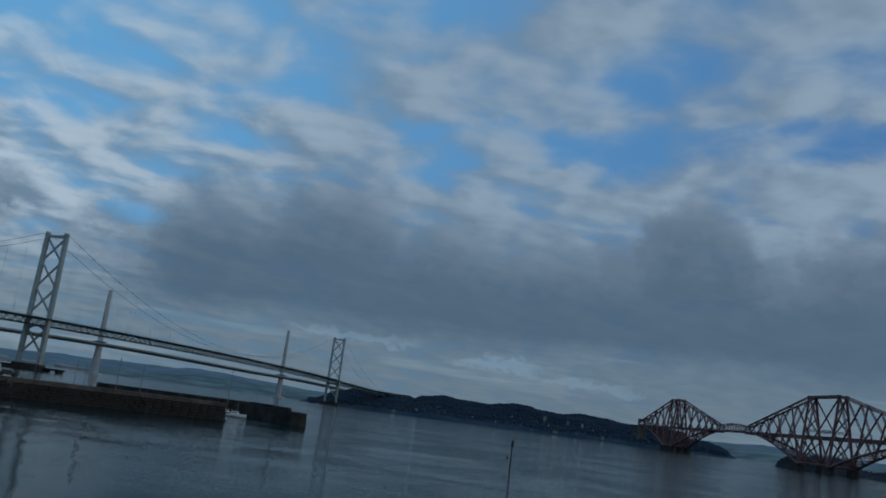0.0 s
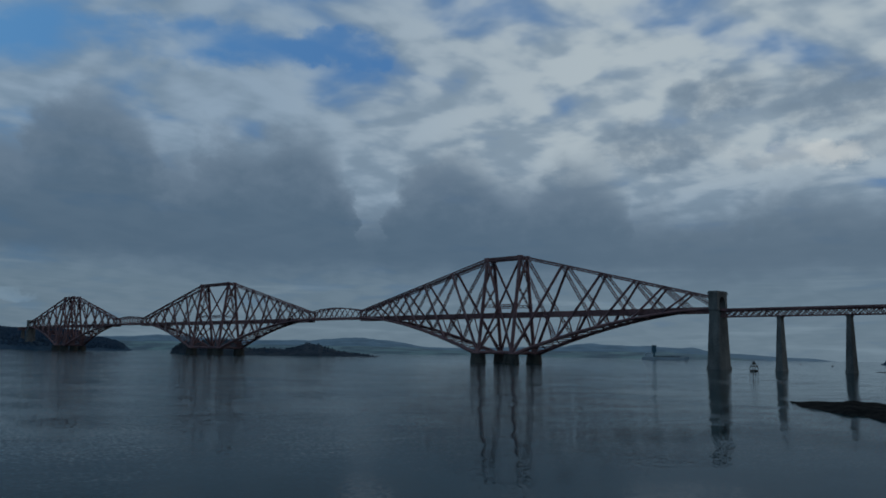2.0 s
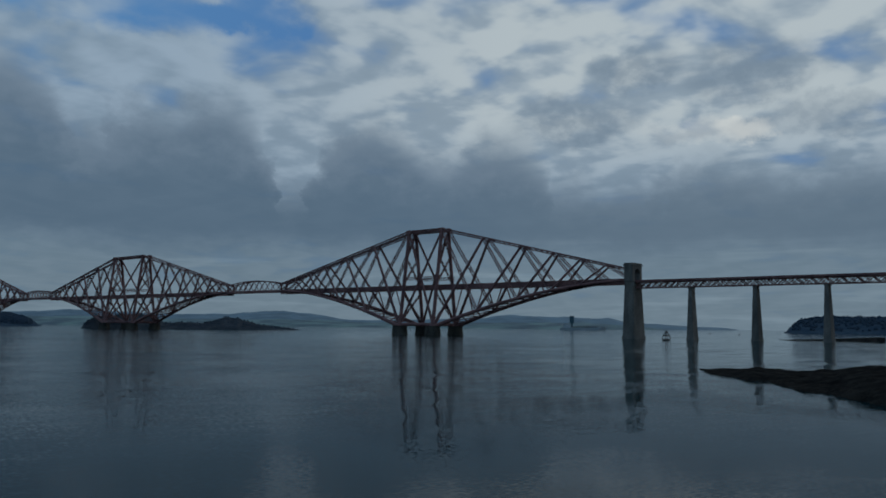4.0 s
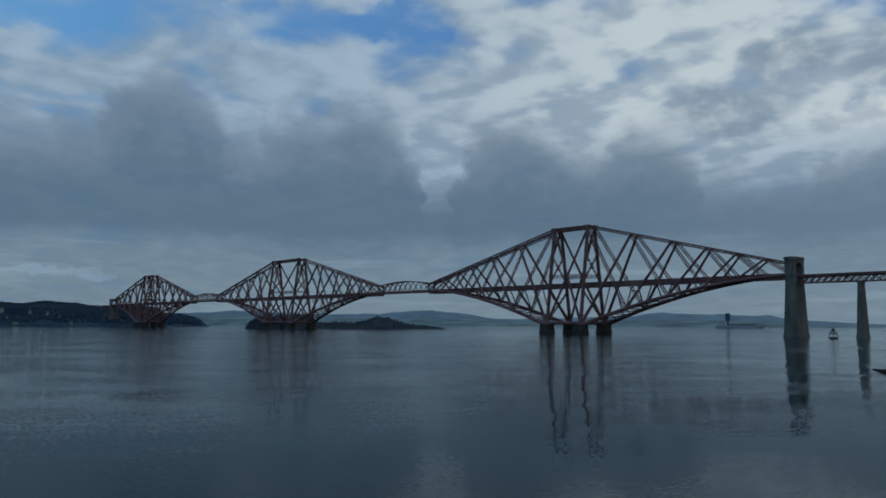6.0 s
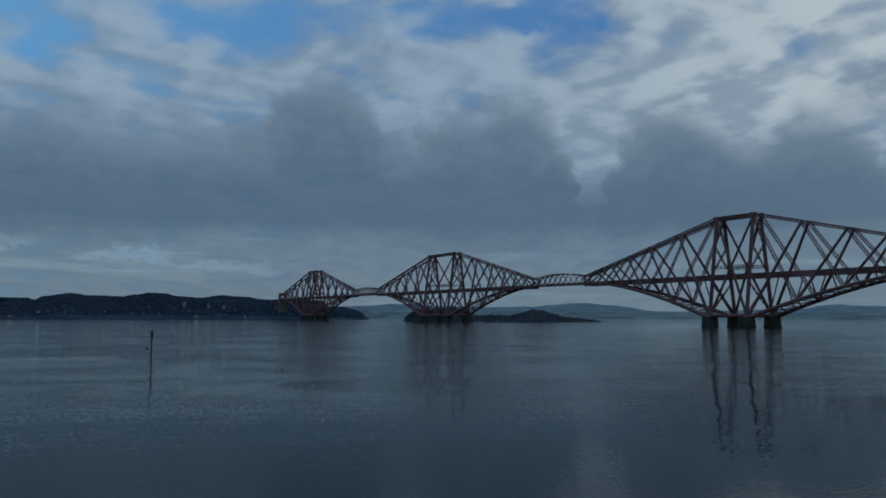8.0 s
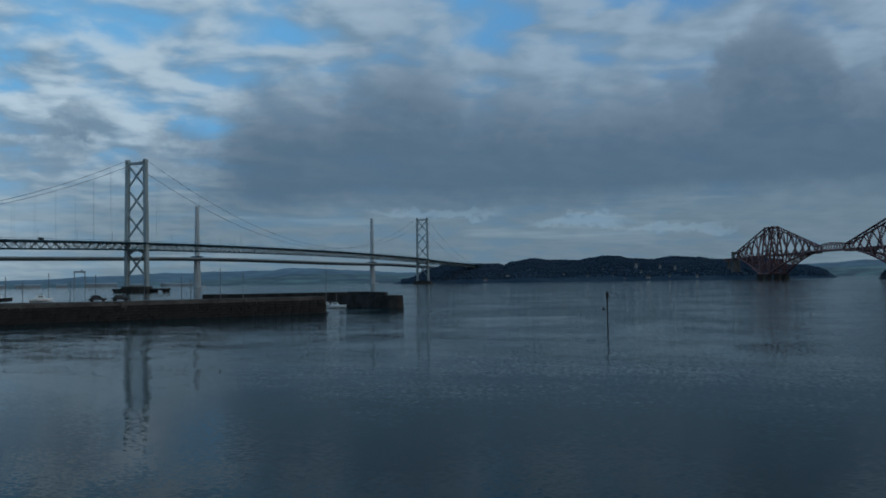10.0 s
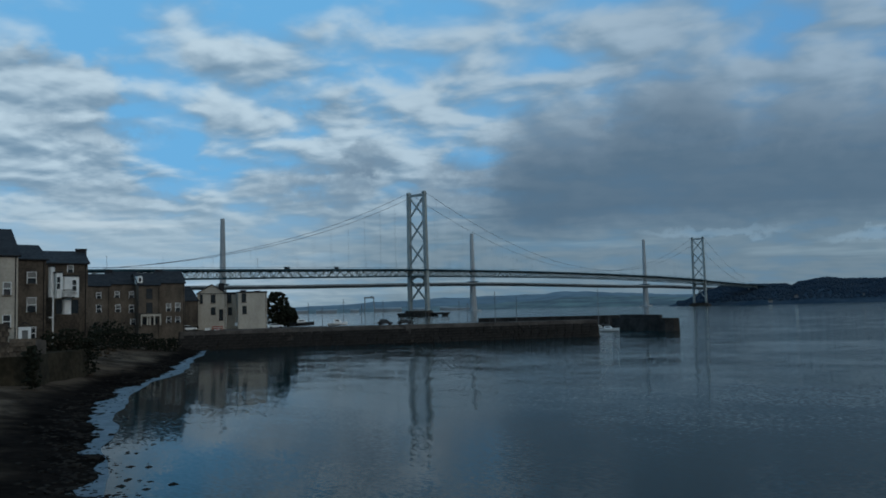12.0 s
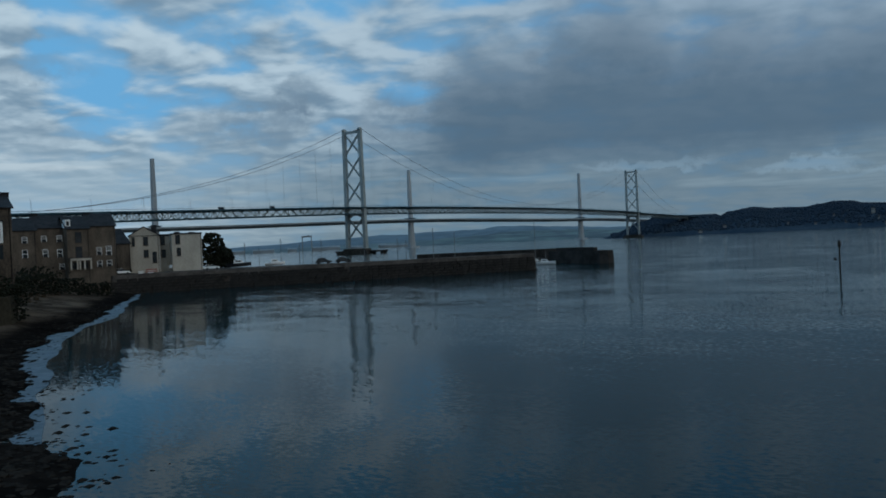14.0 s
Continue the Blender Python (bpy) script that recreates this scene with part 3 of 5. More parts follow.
        for i in range(12):
            d, e = 207.3 * i / 12, 207.3 * (i + 1) / 12
            cross = Shape()
            for sx in (-1, 1):
                cross.sweep([(sx * low_x(d), foot + sign * d, low_z(d)), (-sx * low_x(e), foot + sign * e, low_z(e))], 0, flat=(0.9, 0.9))
            cross.sweep([(-low_x(e), foot + sign * e, low_z(e)), (low_x(e), foot + sign * e, low_z(e))], 0, flat=(0.9, 0.9))
            part("wind_brace", cross, RED_STEEL, rail)
    # the track girder between the arms
    a, b = s0 - 207.3, s1 + 207.3
    for sx in (-1, 1):
        part("track_girder", Shape().box(sx * 4.6 - 0.35, sx * 4.6 + 0.35, a, b, DECK - 4.7, DECK - 1.3), RED_STEEL, rail)
        fence = Shape().box(sx * 4.9 - 0.06, sx * 4.9 + 0.06, a, b, DECK - 1.35, DECK + 0.3)
        fence.box(sx * 4.9 - 0.1, sx * 4.9 + 0.1, a, b, DECK + 0.3, DECK + 0.42)
        part("parapet", fence, RED_STEEL, rail)
    part("track_bed", Shape().box(-4.9, 4.9, a, b, DECK - 1.9, DECK - 1.2), RED_STEEL, rail)


def suspended(s0):
    """The arched span hung between two arms."""
    n, length = 10, 106.7
    crown = [57.2 + 5.0 * math.sin(math.pi * i / n) ** 0.8 for i in range(n + 1)]
    ys = [s0 + length * i / n for i in range(n + 1)]
    for sx in (-1, 1):
        part("arched_chord", Shape().sweep([(sx * 4.1, y, z) for y, z in zip(ys, crown)], 0, flat=(0.9, 1.2)), RED_STEEL, rail)
        part("span_girder", Shape().box(sx * 4.6 - 0.4, sx * 4.6 + 0.4, ys[0], ys[-1], DECK - 2.6, DECK + 0.4), RED_STEEL, rail)
        for i in range(n):
            for a, b in (((sx * 4.4, ys[i], DECK - 1), (sx * 4.1, ys[i + 1], crown[i + 1])), ((sx * 4.1, ys[i], crown[i]), (sx * 4.4, ys[i + 1], DECK - 1))):
                part("span_diagonal", Shape().sweep([a, b], 0, flat=(0.55, 0.7)), RED_STEEL, rail)
    part("track_bed", Shape().box(-4.6, 4.6, ys[0], ys[-1], DECK - 2.0, DECK - 1.2), RED_STEEL, rail)
    for y in (ys[0], ys[-1]):
        for sx in (-1, 1):
            part("end_post", Shape().box(sx * 4.2 - 0.7, sx * 4.2 + 0.7, y - 1.0, y + 1.0, DECK - 2.8, 58.0), RED_STEEL, rail)


for s0, s1 in ((207.3, 251.5), (772.8, 852.0), (1373.2, 1417.4)):
    cantilever(s0, s1)
suspended(458.8)
suspended(1059.3)


def end_pier(s):
    tower = Shape()

    def ring(hx, hy, z):
        c = 1.2
        return [(x, s + y, z) for x, y in ((-hx + c, -hy), (hx - c, -hy), (hx, -hy + c), (hx, hy - c), (hx - c, hy), (-hx + c, hy), (-hx, hy - c), (-hx, -hy + c))]
    tower.loft([ring(11.2, 6.6, -3), ring(10.6, 6.0, 2.5), ring(10.2, 5.6, 2.6), ring(8.3, 4.0, 47.5), ring(8.8, 4.5, 47.6), ring(8.8, 4.5, 48.6)])
    part("masonry_tower", tower, GRANITE, rail, "tapering granite end tower")
    for sx in (-1, 1):
        part("gate_jamb", Shape().box(sx * 6.6 - 1.7, sx * 6.6 + 1.7, s - 3.9, s + 3.9, 48.6, 57.5), GRANITE, rail)
    arch = Shape()
    k = 10
    for i in range(k):
        a, b = math.pi * i / k, math.pi * (i + 1) / k
        xa, za, xb, zb = 4.9 * math.cos(a), 54.5 + 4.2 * math.sin(a), 4.9 * math.cos(b), 54.5 + 4.2 * math.sin(b)
        arch.loft([[(xa, s + y, za), (xb, s + y, zb), (xb, s + y, 61.0), (xa, s + y, 61.0)] for y in (-3.9, 3.9)])
    part("gate_arch", arch, GRANITE, rail)
    for sx in (-1, 1):
        part("gate_wall", Shape().box(sx * 6.6 - 1.7, sx * 6.6 + 1.7, s - 3.9, s + 3.9, 57.5, 61.0), GRANITE, rail)
    part("cornice", Shape().box(-8.9, 8.9, s - 4.5, s + 4.5, 61.0, 62.1).box(-8.3, 8.3, s - 4.0, s + 4.0, 62.1, 63.3), GRANITE, rail)


end_pier(0)
end_pier(1624.7)


def approach(ya, yb, piers):
    """A deck truss on slender tapering masonry piers."""
    a, b = min(ya, yb), max(ya, yb)
    for sx in (-1, 1):
        part("truss_chord", Shape().box(sx * 3.6 - 0.4, sx * 3.6 + 0.4, a, b, 46.5, 47.2), RED_STEEL, rail)
        part("truss_chord", Shape().box(sx * 3.6 - 0.4, sx * 3.6 + 0.4, a, b, 41.9, 42.7), RED_STEEL, rail)
        n = round((b - a) / 5.12)
        web = Shape()
        for i in range(n):
            p, q = a + (b - a) * i / n, a + (b - a) * (i + 1) / n
            web.sweep([(sx * 3.6, p, 42.3 if i % 2 else 46.8), (sx * 3.6, q, 46.8 if i % 2 else 42.3)], 0, flat=(0.5, 0.75))
            web.sweep([(sx * 3.6, p, 46.8 if i % 2 else 42.3), (sx * 3.6, q, 42.3 if i % 2 else 46.8)], 0, flat=(0.4, 0.45))
        part("truss_web", web, RED_STEEL, rail)
        part("parapet", Shape().box(sx * 4.6 - 0.12, sx * 4.6 + 0.12, a, b, 47.76, 48.9), RED_STEEL, rail)
    part("track_bed", Shape().box(-4.9, 4.9, a, b, 47.2, 47.75), RED_STEEL, rail)
    for y in piers:
        p = Shape()
        for sx_, r0 in ((0, 1),):
            rings = []
            for z, hx, hy in ((-3, 5.3, 3.3), (2, 5.0, 3.0), (2.05, 4.7, 2.75), (40.6, 3.1, 1.35), (40.65, 3.5, 1.7), (41.85, 3.5, 1.7)):
                rings.append([(x, y + t, z) for x, t in ((-hx, -hy), (hx, -hy), (hx, hy), (-hx, hy))])
            p.loft(rings)
        part("approach_pier", p, GRANITE, rail, "slender tapering masonry pier")


approach(-4, -512, [-51.2 * k for k in range(1, 10)])
approach(1629, 1700, [1675.9])

# ---- road suspension bridge ----
ROAD = pose(-446.5, 899.5, 0, 0, 0, 78.57 - 90)
road = thing("suspension_bridge", "grey steel suspension road bridge with latticed deck", "bridge", ROAD)


def road_z(s):
    if s < 0:
        return 57.3 + s * 0.0245
    if s > 1006:
        return 56.0 - (s - 1006) * 0.016
    return 61.2 - ((s - 520) / 520) ** 2 * 4.2


def road_tower(s):
    for sx in (-1, 1):
        leg = Shape()
        leg.loft([[(sx * lerp(13.4, 11.9, k) + dx * 1.9, s + dy * lerp(2.6, 2.2, k), z) for dx, dy in ((-1, -1), (1, -1), (1, 1), (-1, 1))]
                  for z, k in ((3, 0), (60, 0.4), (150, 1))])
        part("tower_leg", leg, GREY_STEEL, road)
        part("saddle", Shape().box(sx * 11.9 - 1.8, sx * 11.9 + 1.8, s - 3.2, s + 3.2, 150, 152.2, 0.7), GREY_STEEL, road)
    def half(z):
        return lerp(13.4, 11.9, z / 150)
    for za, zb in ((61, 90), (90, 119), (119, 147), (17, 46)):
        for sx in (-1, 1):
            part("tower_brace", Shape().sweep([(sx * half(za), s, za), (-sx * half(zb), s, zb)], 0, flat=(1.7, 1.7)), GREY_STEEL, road)
    part("portal_beam", Shape().box(-half(148), half(148), s - 1.2, s + 1.2, 146.0, 149.0), GREY_STEEL, road)
    arch = Shape()
    for i in range(10):
        a, b = math.pi * i / 10, math.pi * (i + 1) / 10
        arch.loft([[(10.2 * math.cos(a), s + y, 41 + 6 * math.sin(a)), (10.2 * math.cos(b), s + y, 41 + 6 * math.sin(b)), (10.2 * math.cos(b), s + y, 49), (10.2 * math.cos(a), s + y, 49)] for y in (-1.6, 1.6)])
    part("portal_arch", arch, GREY_STEEL, road)
    part("caisson", Shape().box(-22, 22, s - 10, s + 10, -3, 4.2, 0.95).box(-17.5, 17.5, s - 6.5, s + 6.5, 4.2, 7.0, 0.9), DARK_GRANITE, road)


for s in (0, 1006):
    road_tower(s)
part("fender_platform", Shape().box(-30, 42, -5, 5, 2.2, 4.4).box(-29, -26, -4, 4, -2, 2.2).box(37, 41, -4, 4, -2, 2.2).box(-24.5, -23, -4, 4, -2, 2.2).box(23, 25, -4, 4, -2, 2.2), BLACK_IRON, road, "dark timber fender platform")


def cable_z(s):
    if s < 0:
        t = -s / 408
        return lerp(152, 49.0, t) - 4 * 17 * t * (1 - t)
    if s > 1006:
        t = (s - 1006) / 408
        return lerp(152, 51.0, t) - 4 * 17 * t * (1 - t)
    return 66.5 + 85.5 * ((s - 503) / 503) ** 2


deck_s = list(np.linspace(-620, 1500, 107))
for sx in (-1, 1):
    part("main_cable", Shape().sweep([(sx * 11.9, s, cable_z(s)) for s in np.linspace(-408, 1414, 120)], 0.22, 8), CABLE, road, "", True)
    for i in range(2):
        part("truss_chord", Shape().sweep([(sx * 11.9, s, road_z(s) - (1.4, 8.4)[i]) for s in deck_s], 0, flat=(0.8, 1.3 - 0.3 * i)), DECK_STEEL, road)
    part("walkway", Shape().sweep([(sx * 15.0, s, road_z(s) - 1.0) for s in deck_s], 0, flat=(4.0, 1.3)), DECK_STEEL, road)
    rail_line = Shape().sweep([(sx * 16.9, s, road_z(s) + 1.1) for s in deck_s], 0, flat=(0.15, 0.3))
    part("railing", rail_line, DECK_STEEL, road)
    web = Shape()
    pts = np.linspace(-620, 1414, 321)
    for i, (a, b) in enumerate(zip(pts, pts[1:])):
        za, zb = road_z(a), road_z(b)
        web.sweep([(sx * 11.9, a, za - (8.4 if i % 2 else 1.6)), (sx * 11.9, b, zb - (1.6 if i % 2 else 8.4))], 0, flat=(0.5, 0.75))
        web.sweep([(sx * 11.9, a, za - 8.4), (sx * 11.9, a, za - 1.6)], 0, flat=(0.35, 0.4))
    part("truss_web", web, TRUSS, road)
    for s in np.arange(-380, 1390, 27.0):
        if cable_z(s) > road_z(s) + 3:
            part("hanger", Shape().sweep([(sx * 11.9, s, road_z(s) - 1), (sx * 11.9, s, cable_z(s))], 0, flat=(0.07, 0.07)), CABLE, road)
part("carriageway", Shape().sweep([(0, s, road_z(s) - 0.6) for s in deck_s], 0, flat=(24.0, 1.2)), DECK_STEEL, road)
for s in (-408, -500, -590, 1414, 1490):
    for sx in (-1, 1):
        part("approach_pier", Shape().box(sx * 10 - 2, sx * 10 + 2, s - 1.5, s + 1.5, -2, road_z(s) - 8.6), CONCRETE, road)
for s in np.arange(-420, 1400, 52.0):
    lamp = Shape().sweep([(12.6, s, road_z(s)), (12.6, s, road_z(s) + 10), (11.0, s, road_z(s) + 10.4)], 0, flat=(0.2, 0.2))
    part("lamp_post", lamp, CABLE, road)

# ---- cable-stayed road bridge ----
STAYED = pose(-1118.3, 1352.0, 0, 0, 0, 60.64 - 90)
stayed = thing("cable_stayed_bridge", "slender pale concrete cable-stayed road bridge in the haze", "bridge", STAYED)


def stayed_z(s):
    return curve_at([(-700, 50), (0, 63.0), (650, 68.0), (1300, 59.5), (1900, 42)], s)


for s, top in ((0, 204.5), (650, 195), (1300, 199)):
    column = Shape()
    column.loft([[(dx * hx, s + dy * hy, z) for dx, dy in ((-1, -0.5), (-0.5, -1), (0.5, -1), (1, -0.5), (1, 0.5), (0.5, 1), (-0.5, 1), (-1, 0.5))]
                 for z, hx, hy in ((-3, 8.5, 9.5), (56, 6.2, 6.6), (75, 5.2, 6.0), (top - 1, 3.6, 4.0), (top, 3.2, 3.6))])
    part("pylon", column, CONCRETE, stayed)
    part("collar_platform", Shape().box(-15, 15, s - 8, s + 8, stayed_z(s) + 5.0, stayed_z(s) + 6.6).box(-8, 8, s - 7.5, s + 7.5, stayed_z(s) + 2.0, stayed_z(s) + 5.0), DECK_STEEL, stayed)
    part("pylon_base", Shape().box(-16, 16, s - 14, s + 14, -3, 3.5, 0.9), CONCRETE, stayed)
    for sign in (-1, 1):
        for k in range(20):
            reach, height = 40 + 14.5 * k, lerp(110, top - 6, k / 19)
            for sx in (-0.8, 0.8):
                part("stay_cable", Shape().sweep([(sx, s, height), (sx, s + sign * reach, stayed_z(s + sign * reach))], 0, flat=(0.06, 0.06)), STAY, stayed)
road_s = np.linspace(-700, 1900, 80)
girder = Shape()
girder.loft([[(-19, s, stayed_z(s)), (-10, s, stayed_z(s) - 4.8), (10, s, stayed_z(s) - 4.8), (19, s, stayed_z(s)), (19, s, stayed_z(s) + 0.4), (-19, s, stayed_z(s) + 0.4)] for s in road_s])
part("box_girder", girder, BOX_GIRDER, stayed)
for sx in (-1, 1):
    part("wind_screen", Shape().sweep([(sx * 18.8, s, stayed_z(s) + 1.9) for s in road_s], 0, flat=(0.2, 3.0)), BOX_GIRDER, stayed)
for s in (-140, -300, -460, -620, 1640):
    part("approach_pier", Shape().box(-4, 4, s - 2, s + 2, -3, stayed_z(s) - 4.8), CONCRETE, stayed)

# ---- harbour and town ----
def prism(poly, z0, z1, spread=0.0):
    mid = Vector((sum(p[0] for p in poly) / len(poly), sum(p[1] for p in poly) / len(poly)))
    low = [Vector(p) + (Vector(p) - mid).normalized() * spread for p in poly]
    return Shape().loft([[(p.x, p.y, z0) for p in low], [(p[0], p[1], z1) for p in poly]])


def stone_courses(parent, a, b, z0, z1, length=2.6, height=0.75, seed=1):
    """Blocks of a quay face, each slightly proud or set back."""
    rnd = random.Random(seed)
    a, b = Vector(a), Vector(b)
    run = (b - a).length
    turn = math.degrees(math.atan2(b.y - a.y, b.x - a.x))
    rows = int((z1 - z0) / height)
    blocks = [Shape().box(-length * k / 2, length * k / 2, -0.22, 0.22, 0.02, height - 0.03).mesh("quay_stone") for k in (0.96, 0.82, 1.08)]
    for r in range(rows):
        x = rnd.uniform(0, length)
        while x < run:
            p = lerp(a, b, x / run)
            out = rnd.uniform(-0.08, 0.12) + (rows - r) * 0.05
            n = Vector((b.y - a.y, a.x - b.x)).normalized() * out
            part("quay_stone", rnd.choice(blocks), WET_STONE if r < rows - 2 else QUAY_STONE, parent, at=pose(p.x + n.x, p.y + n.y, z0 + r * height, 0, rnd.uniform(-1, 1), turn))
            x += length


QUAY_TOP = 5.0
quay = thing("harbour_quay", "dark weedy stone harbour quay with a level top", "quay", kind="structure",
             shape=prism([(-152, 167), (-132, 188), (-104.8, 206), (-79, 226.5), (-60.8, 240.3), (-65.5, 246.5), (-110, 213), (-140, 207), (-190, 225), (-180, 175)], -2, QUAY_TOP, 0.7), mat=QUAY_STONE)
pier = thing("harbour_pier", "dark stone outer pier with a rounded end and parapet", "pier", kind="structure",
             shape=prism([(-71.0, 302.2), (-59.6, 289.1), (-50.4, 277.6), (-47.6, 275.7), (-44.8, 276.1), (-43.5, 278.8), (-45.3, 282.8), (-63.0, 309.1)], -2, QUAY_TOP - 0.7, 0.6), mat=WET_STONE)
part("parapet_wall", Shape().loft([[(x, y, QUAY_TOP - 0.8), (x + 0.9, y + 0.5, QUAY_TOP - 0.8), (x + 0.9, y + 0.5, z), (x, y, z)] for x, y, z in ((-68.2, 303.4, 5.47), (-58.9, 291.4, 5.53), (-49.9, 279.6, 5.47))]), WET_STONE, pier)
back_pier = thing("harbour_pier", "long dark stone pier behind the quay", "pier", kind="structure",
                  shape=prism([polar(22.3, 362), polar(12.3, 358), polar(12.3, 366), polar(22.3, 372)], -2, 4.6, 0.5), mat=WET_STONE)
stone_courses(quay, (-152.2, 166.7), (-132, 187.6), -0.5, 4.6, seed=2)
stone_courses(quay, (-132, 187.6), (-104.8, 205.6), -0.5, 4.6, seed=3)
stone_courses(quay, (-104.8, 205.6), (-79, 226), -0.5, 4.6, seed=4)
stone_courses(quay, (-79, 226), (-60.6, 239.9), -0.5, 4.6, seed=5)


def facade(az0, d0, az1, d1):
    a, b = Vector(polar(az0, d0)), Vector(polar(az1, d1))
    return a, b, (b - a).length, pose(a.x, a.y, 0, 0, 0, math.degrees(math.atan2(b.y - a.y, b.x - a.x)))


def window(parent, x, z, wide, high, bars=True, proud=0.0, frame_mat=None):
    """A sash window set in the wall: surround, sill, two sashes and glass."""
    h = wide / 2
    s = Shape()
    s.box(x - h - 0.04, x - h + 0.04, -0.10 - proud, 0.12, z, z + high).box(x + h - 0.04, x + h + 0.04, -0.10 - proud, 0.12, z, z + high)
    s.box(x - h - 0.04, x + h + 0.04, -0.10 - proud, 0.12, z + high, z + high + 0.07)
    if bars:
        s.box(x - h, x + h, -0.07 - proud, 0.05, z + high * 0.48, z + high * 0.54)
    win = part("window", s, frame_mat or WHITE, parent)
    part("sill", Shape().box(x - h - 0.16, x + h + 0.16, -0.2 - proud, 0.1, z - 0.14, z - 0.004), SANDSTONE if proud == 0 else WHITE, win)
    part("pane", Shape().box(x - h, x + h, -0.03 - proud, 0.02, z, z + high), GLASS, win)
    if frame_mat is None and not proud:
        share = (0.3, 0.0, 0.45, 0.15)[int(x * 7 + z * 3) % 4]
        if share:
            part("blind", Shape().box(x - h + 0.05, x + h - 0.05, -0.05, -0.034, z + high * (1 - share), z + high - 0.02), GREY_RENDER, win, "half-drawn pale roller blind")
    return win


def welded(shape):
    """The shape's mesh with touching corners joined."""
    bm = bmesh.new()
    bm.from_mesh(shape.mesh("wall"))
    bmesh.ops.remove_doubles(bm, verts=bm.verts, dist=0.002)
    me = bpy.data.meshes.new("wall")
    bm.to_mesh(me)
    bm.free()
    return me


def house(label, az0, d0, az1, d1, depth, z0, eave, ridge_z, wall, windows=(), chimneys=(), gable=False, flat=False, group="", name="house", frame_mat=None, pots=False):
    """A house with its front along two bearings; windows as (fraction along, sill height, width, height)."""
    a, b, run, m = facade(az0, d0, az1, d1)
    root = thing(name, label, "house", m, group)
    # walls, with real openings in the front
    body = Shape()
    xs = sorted({0.0, run} | {round(u * run + s * ww / 2, 4) for u, z, ww, hh in windows for s in (-1, 1)})
    for xa, xb in zip(xs, xs[1:]):
        mid = (xa + xb) / 2
        holes = sorted((z, z + hh) for u, z, ww, hh in windows if abs(u * run - mid) < ww / 2 - 1e-4)
        z = z0
        for lo, hi in holes + [(eave, None)]:
            if lo > z:
                body.box(xa, xb, 0, 0.4, z, lo)
            z = hi if hi else z
    body.box(0, run, depth - 0.4, depth, z0, eave).box(0, 0.4, 0.4, depth - 0.4, z0, eave).box(run - 0.4, run, 0.4, depth - 0.4, z0, eave)
    if gable:
        body.loft([[(0, y, eave), (run, y, eave), (run / 2, y, ridge_z - 0.1)] for y in (0, depth)])
    elif not flat:
        body.loft([[(x, 0, eave), (x, depth, eave), (x, depth / 2, ridge_z - 0.1)] for x in (0, run)])
    part("wall", welded(body), wall, root)
    # black panel stands in for the unlit rooms; no interior is built
    part("dark_room_panel", Shape().box(0.45, run - 0.45, 0.6, 0.7, z0 + 0.1, eave - 0.1), RUBBER, root, "black panel painted in for the unlit room")
    if flat:
        part("roof", Shape().box(-0.1, run + 0.1, -0.1, depth + 0.1, eave, ridge_z), SLATE, root)
    else:
        o, th = 0.3, 0.22
        for k in (0, 1):
            if gable:
                x0, x1 = (-o, run / 2) if k == 0 else (run + o, run / 2)
                drop = (ridge_z - eave) * o / (run / 2)
                roof = Shape().loft([[(x0, y, eave - drop), (x1, y, ridge_z), (x1, y, ridge_z + th), (x0, y, eave - drop + th)] for y in (-o, depth + o)])
            else:
                y0, y1 = (-o, depth / 2) if k == 0 else (depth + o, depth / 2)
                drop = (ridge_z - eave) * o / (depth / 2)
                roof = Shape().loft([[(x, y0, eave - drop), (x, y1, ridge_z), (x, y1, ridge_z + th), (x, y0, eave - drop + th)] for x in (-o, run + o)])
            part("roof", roof, SLATE, root)
        part("gutter", Shape().sweep([(-0.2, -0.36, eave - 0.05), (run + 0.2, -0.36, eave - 0.05)], 0.08, 6), BLACK_IRON, root)
    for u, z, ww, hh in windows:
        window(root, u * run, z, ww, hh, True, 0.0, frame_mat)
    for u, y, top in chimneys:
        # stack takes dark slate instead of wall stone, to tone down its sunlight
        stack = part("chimney", Shape().box(u * run - 0.75, u * run + 0.75, y - 0.4, y + 0.4, eave, top - 0.5).box(u * run - 0.82, u * run + 0.82, y - 0.47, y + 0.47, top - 0.5, top - 0.3), SLATE, root)
        if pots:
            for k in (-0.4, 0.4):
                part("chimney_pot", Shape().sweep([(u * run + k, y, top - 0.3), (u * run + k, y, top + 0.1)], [0.13, 0.11], 8), SANDSTONE, stack, "", True)
    part("downpipe", Shape().sweep([(run - 0.3, -0.12, z0 + 0.2), (run - 0.3, -0.12, eave)], 0.06, 6), BLACK_IRON, root)
    return root


W = 1.15
house("cream-harled house with a steep slate roof", 58.0, 118, 51.9, 120, 11, 2, 17.6, 21.3, HARLING, [(0.9, 12.5, 0.9, 1.6), (0.9, 8.3, 0.9, 1.6), (0.5, 12.5, 1.0, 1.7)])
house("tall brown sandstone tenement with sash windows", 53.6, 128, 50.35, 130, 9, 1, 17.7, 19.9, SANDSTONE,
      [(0.75, 14.3, 1.2, 1.6), (0.75, 10.3, 1.2, 2.0), (0.75, 6.5, 1.2, 1.7), (0.3, 14.3, 1.2, 1.6), (0.3, 10.3, 1.2, 2.0)])
house("brown sandstone tenement with white timber bays", 50.5, 137, 47.95, 138, 9, 1, 17.6, 19.6, SANDSTONE, [(0.6, 16.2, 0.8, 1.1)], [(0.97, 4.5, 20.5)])


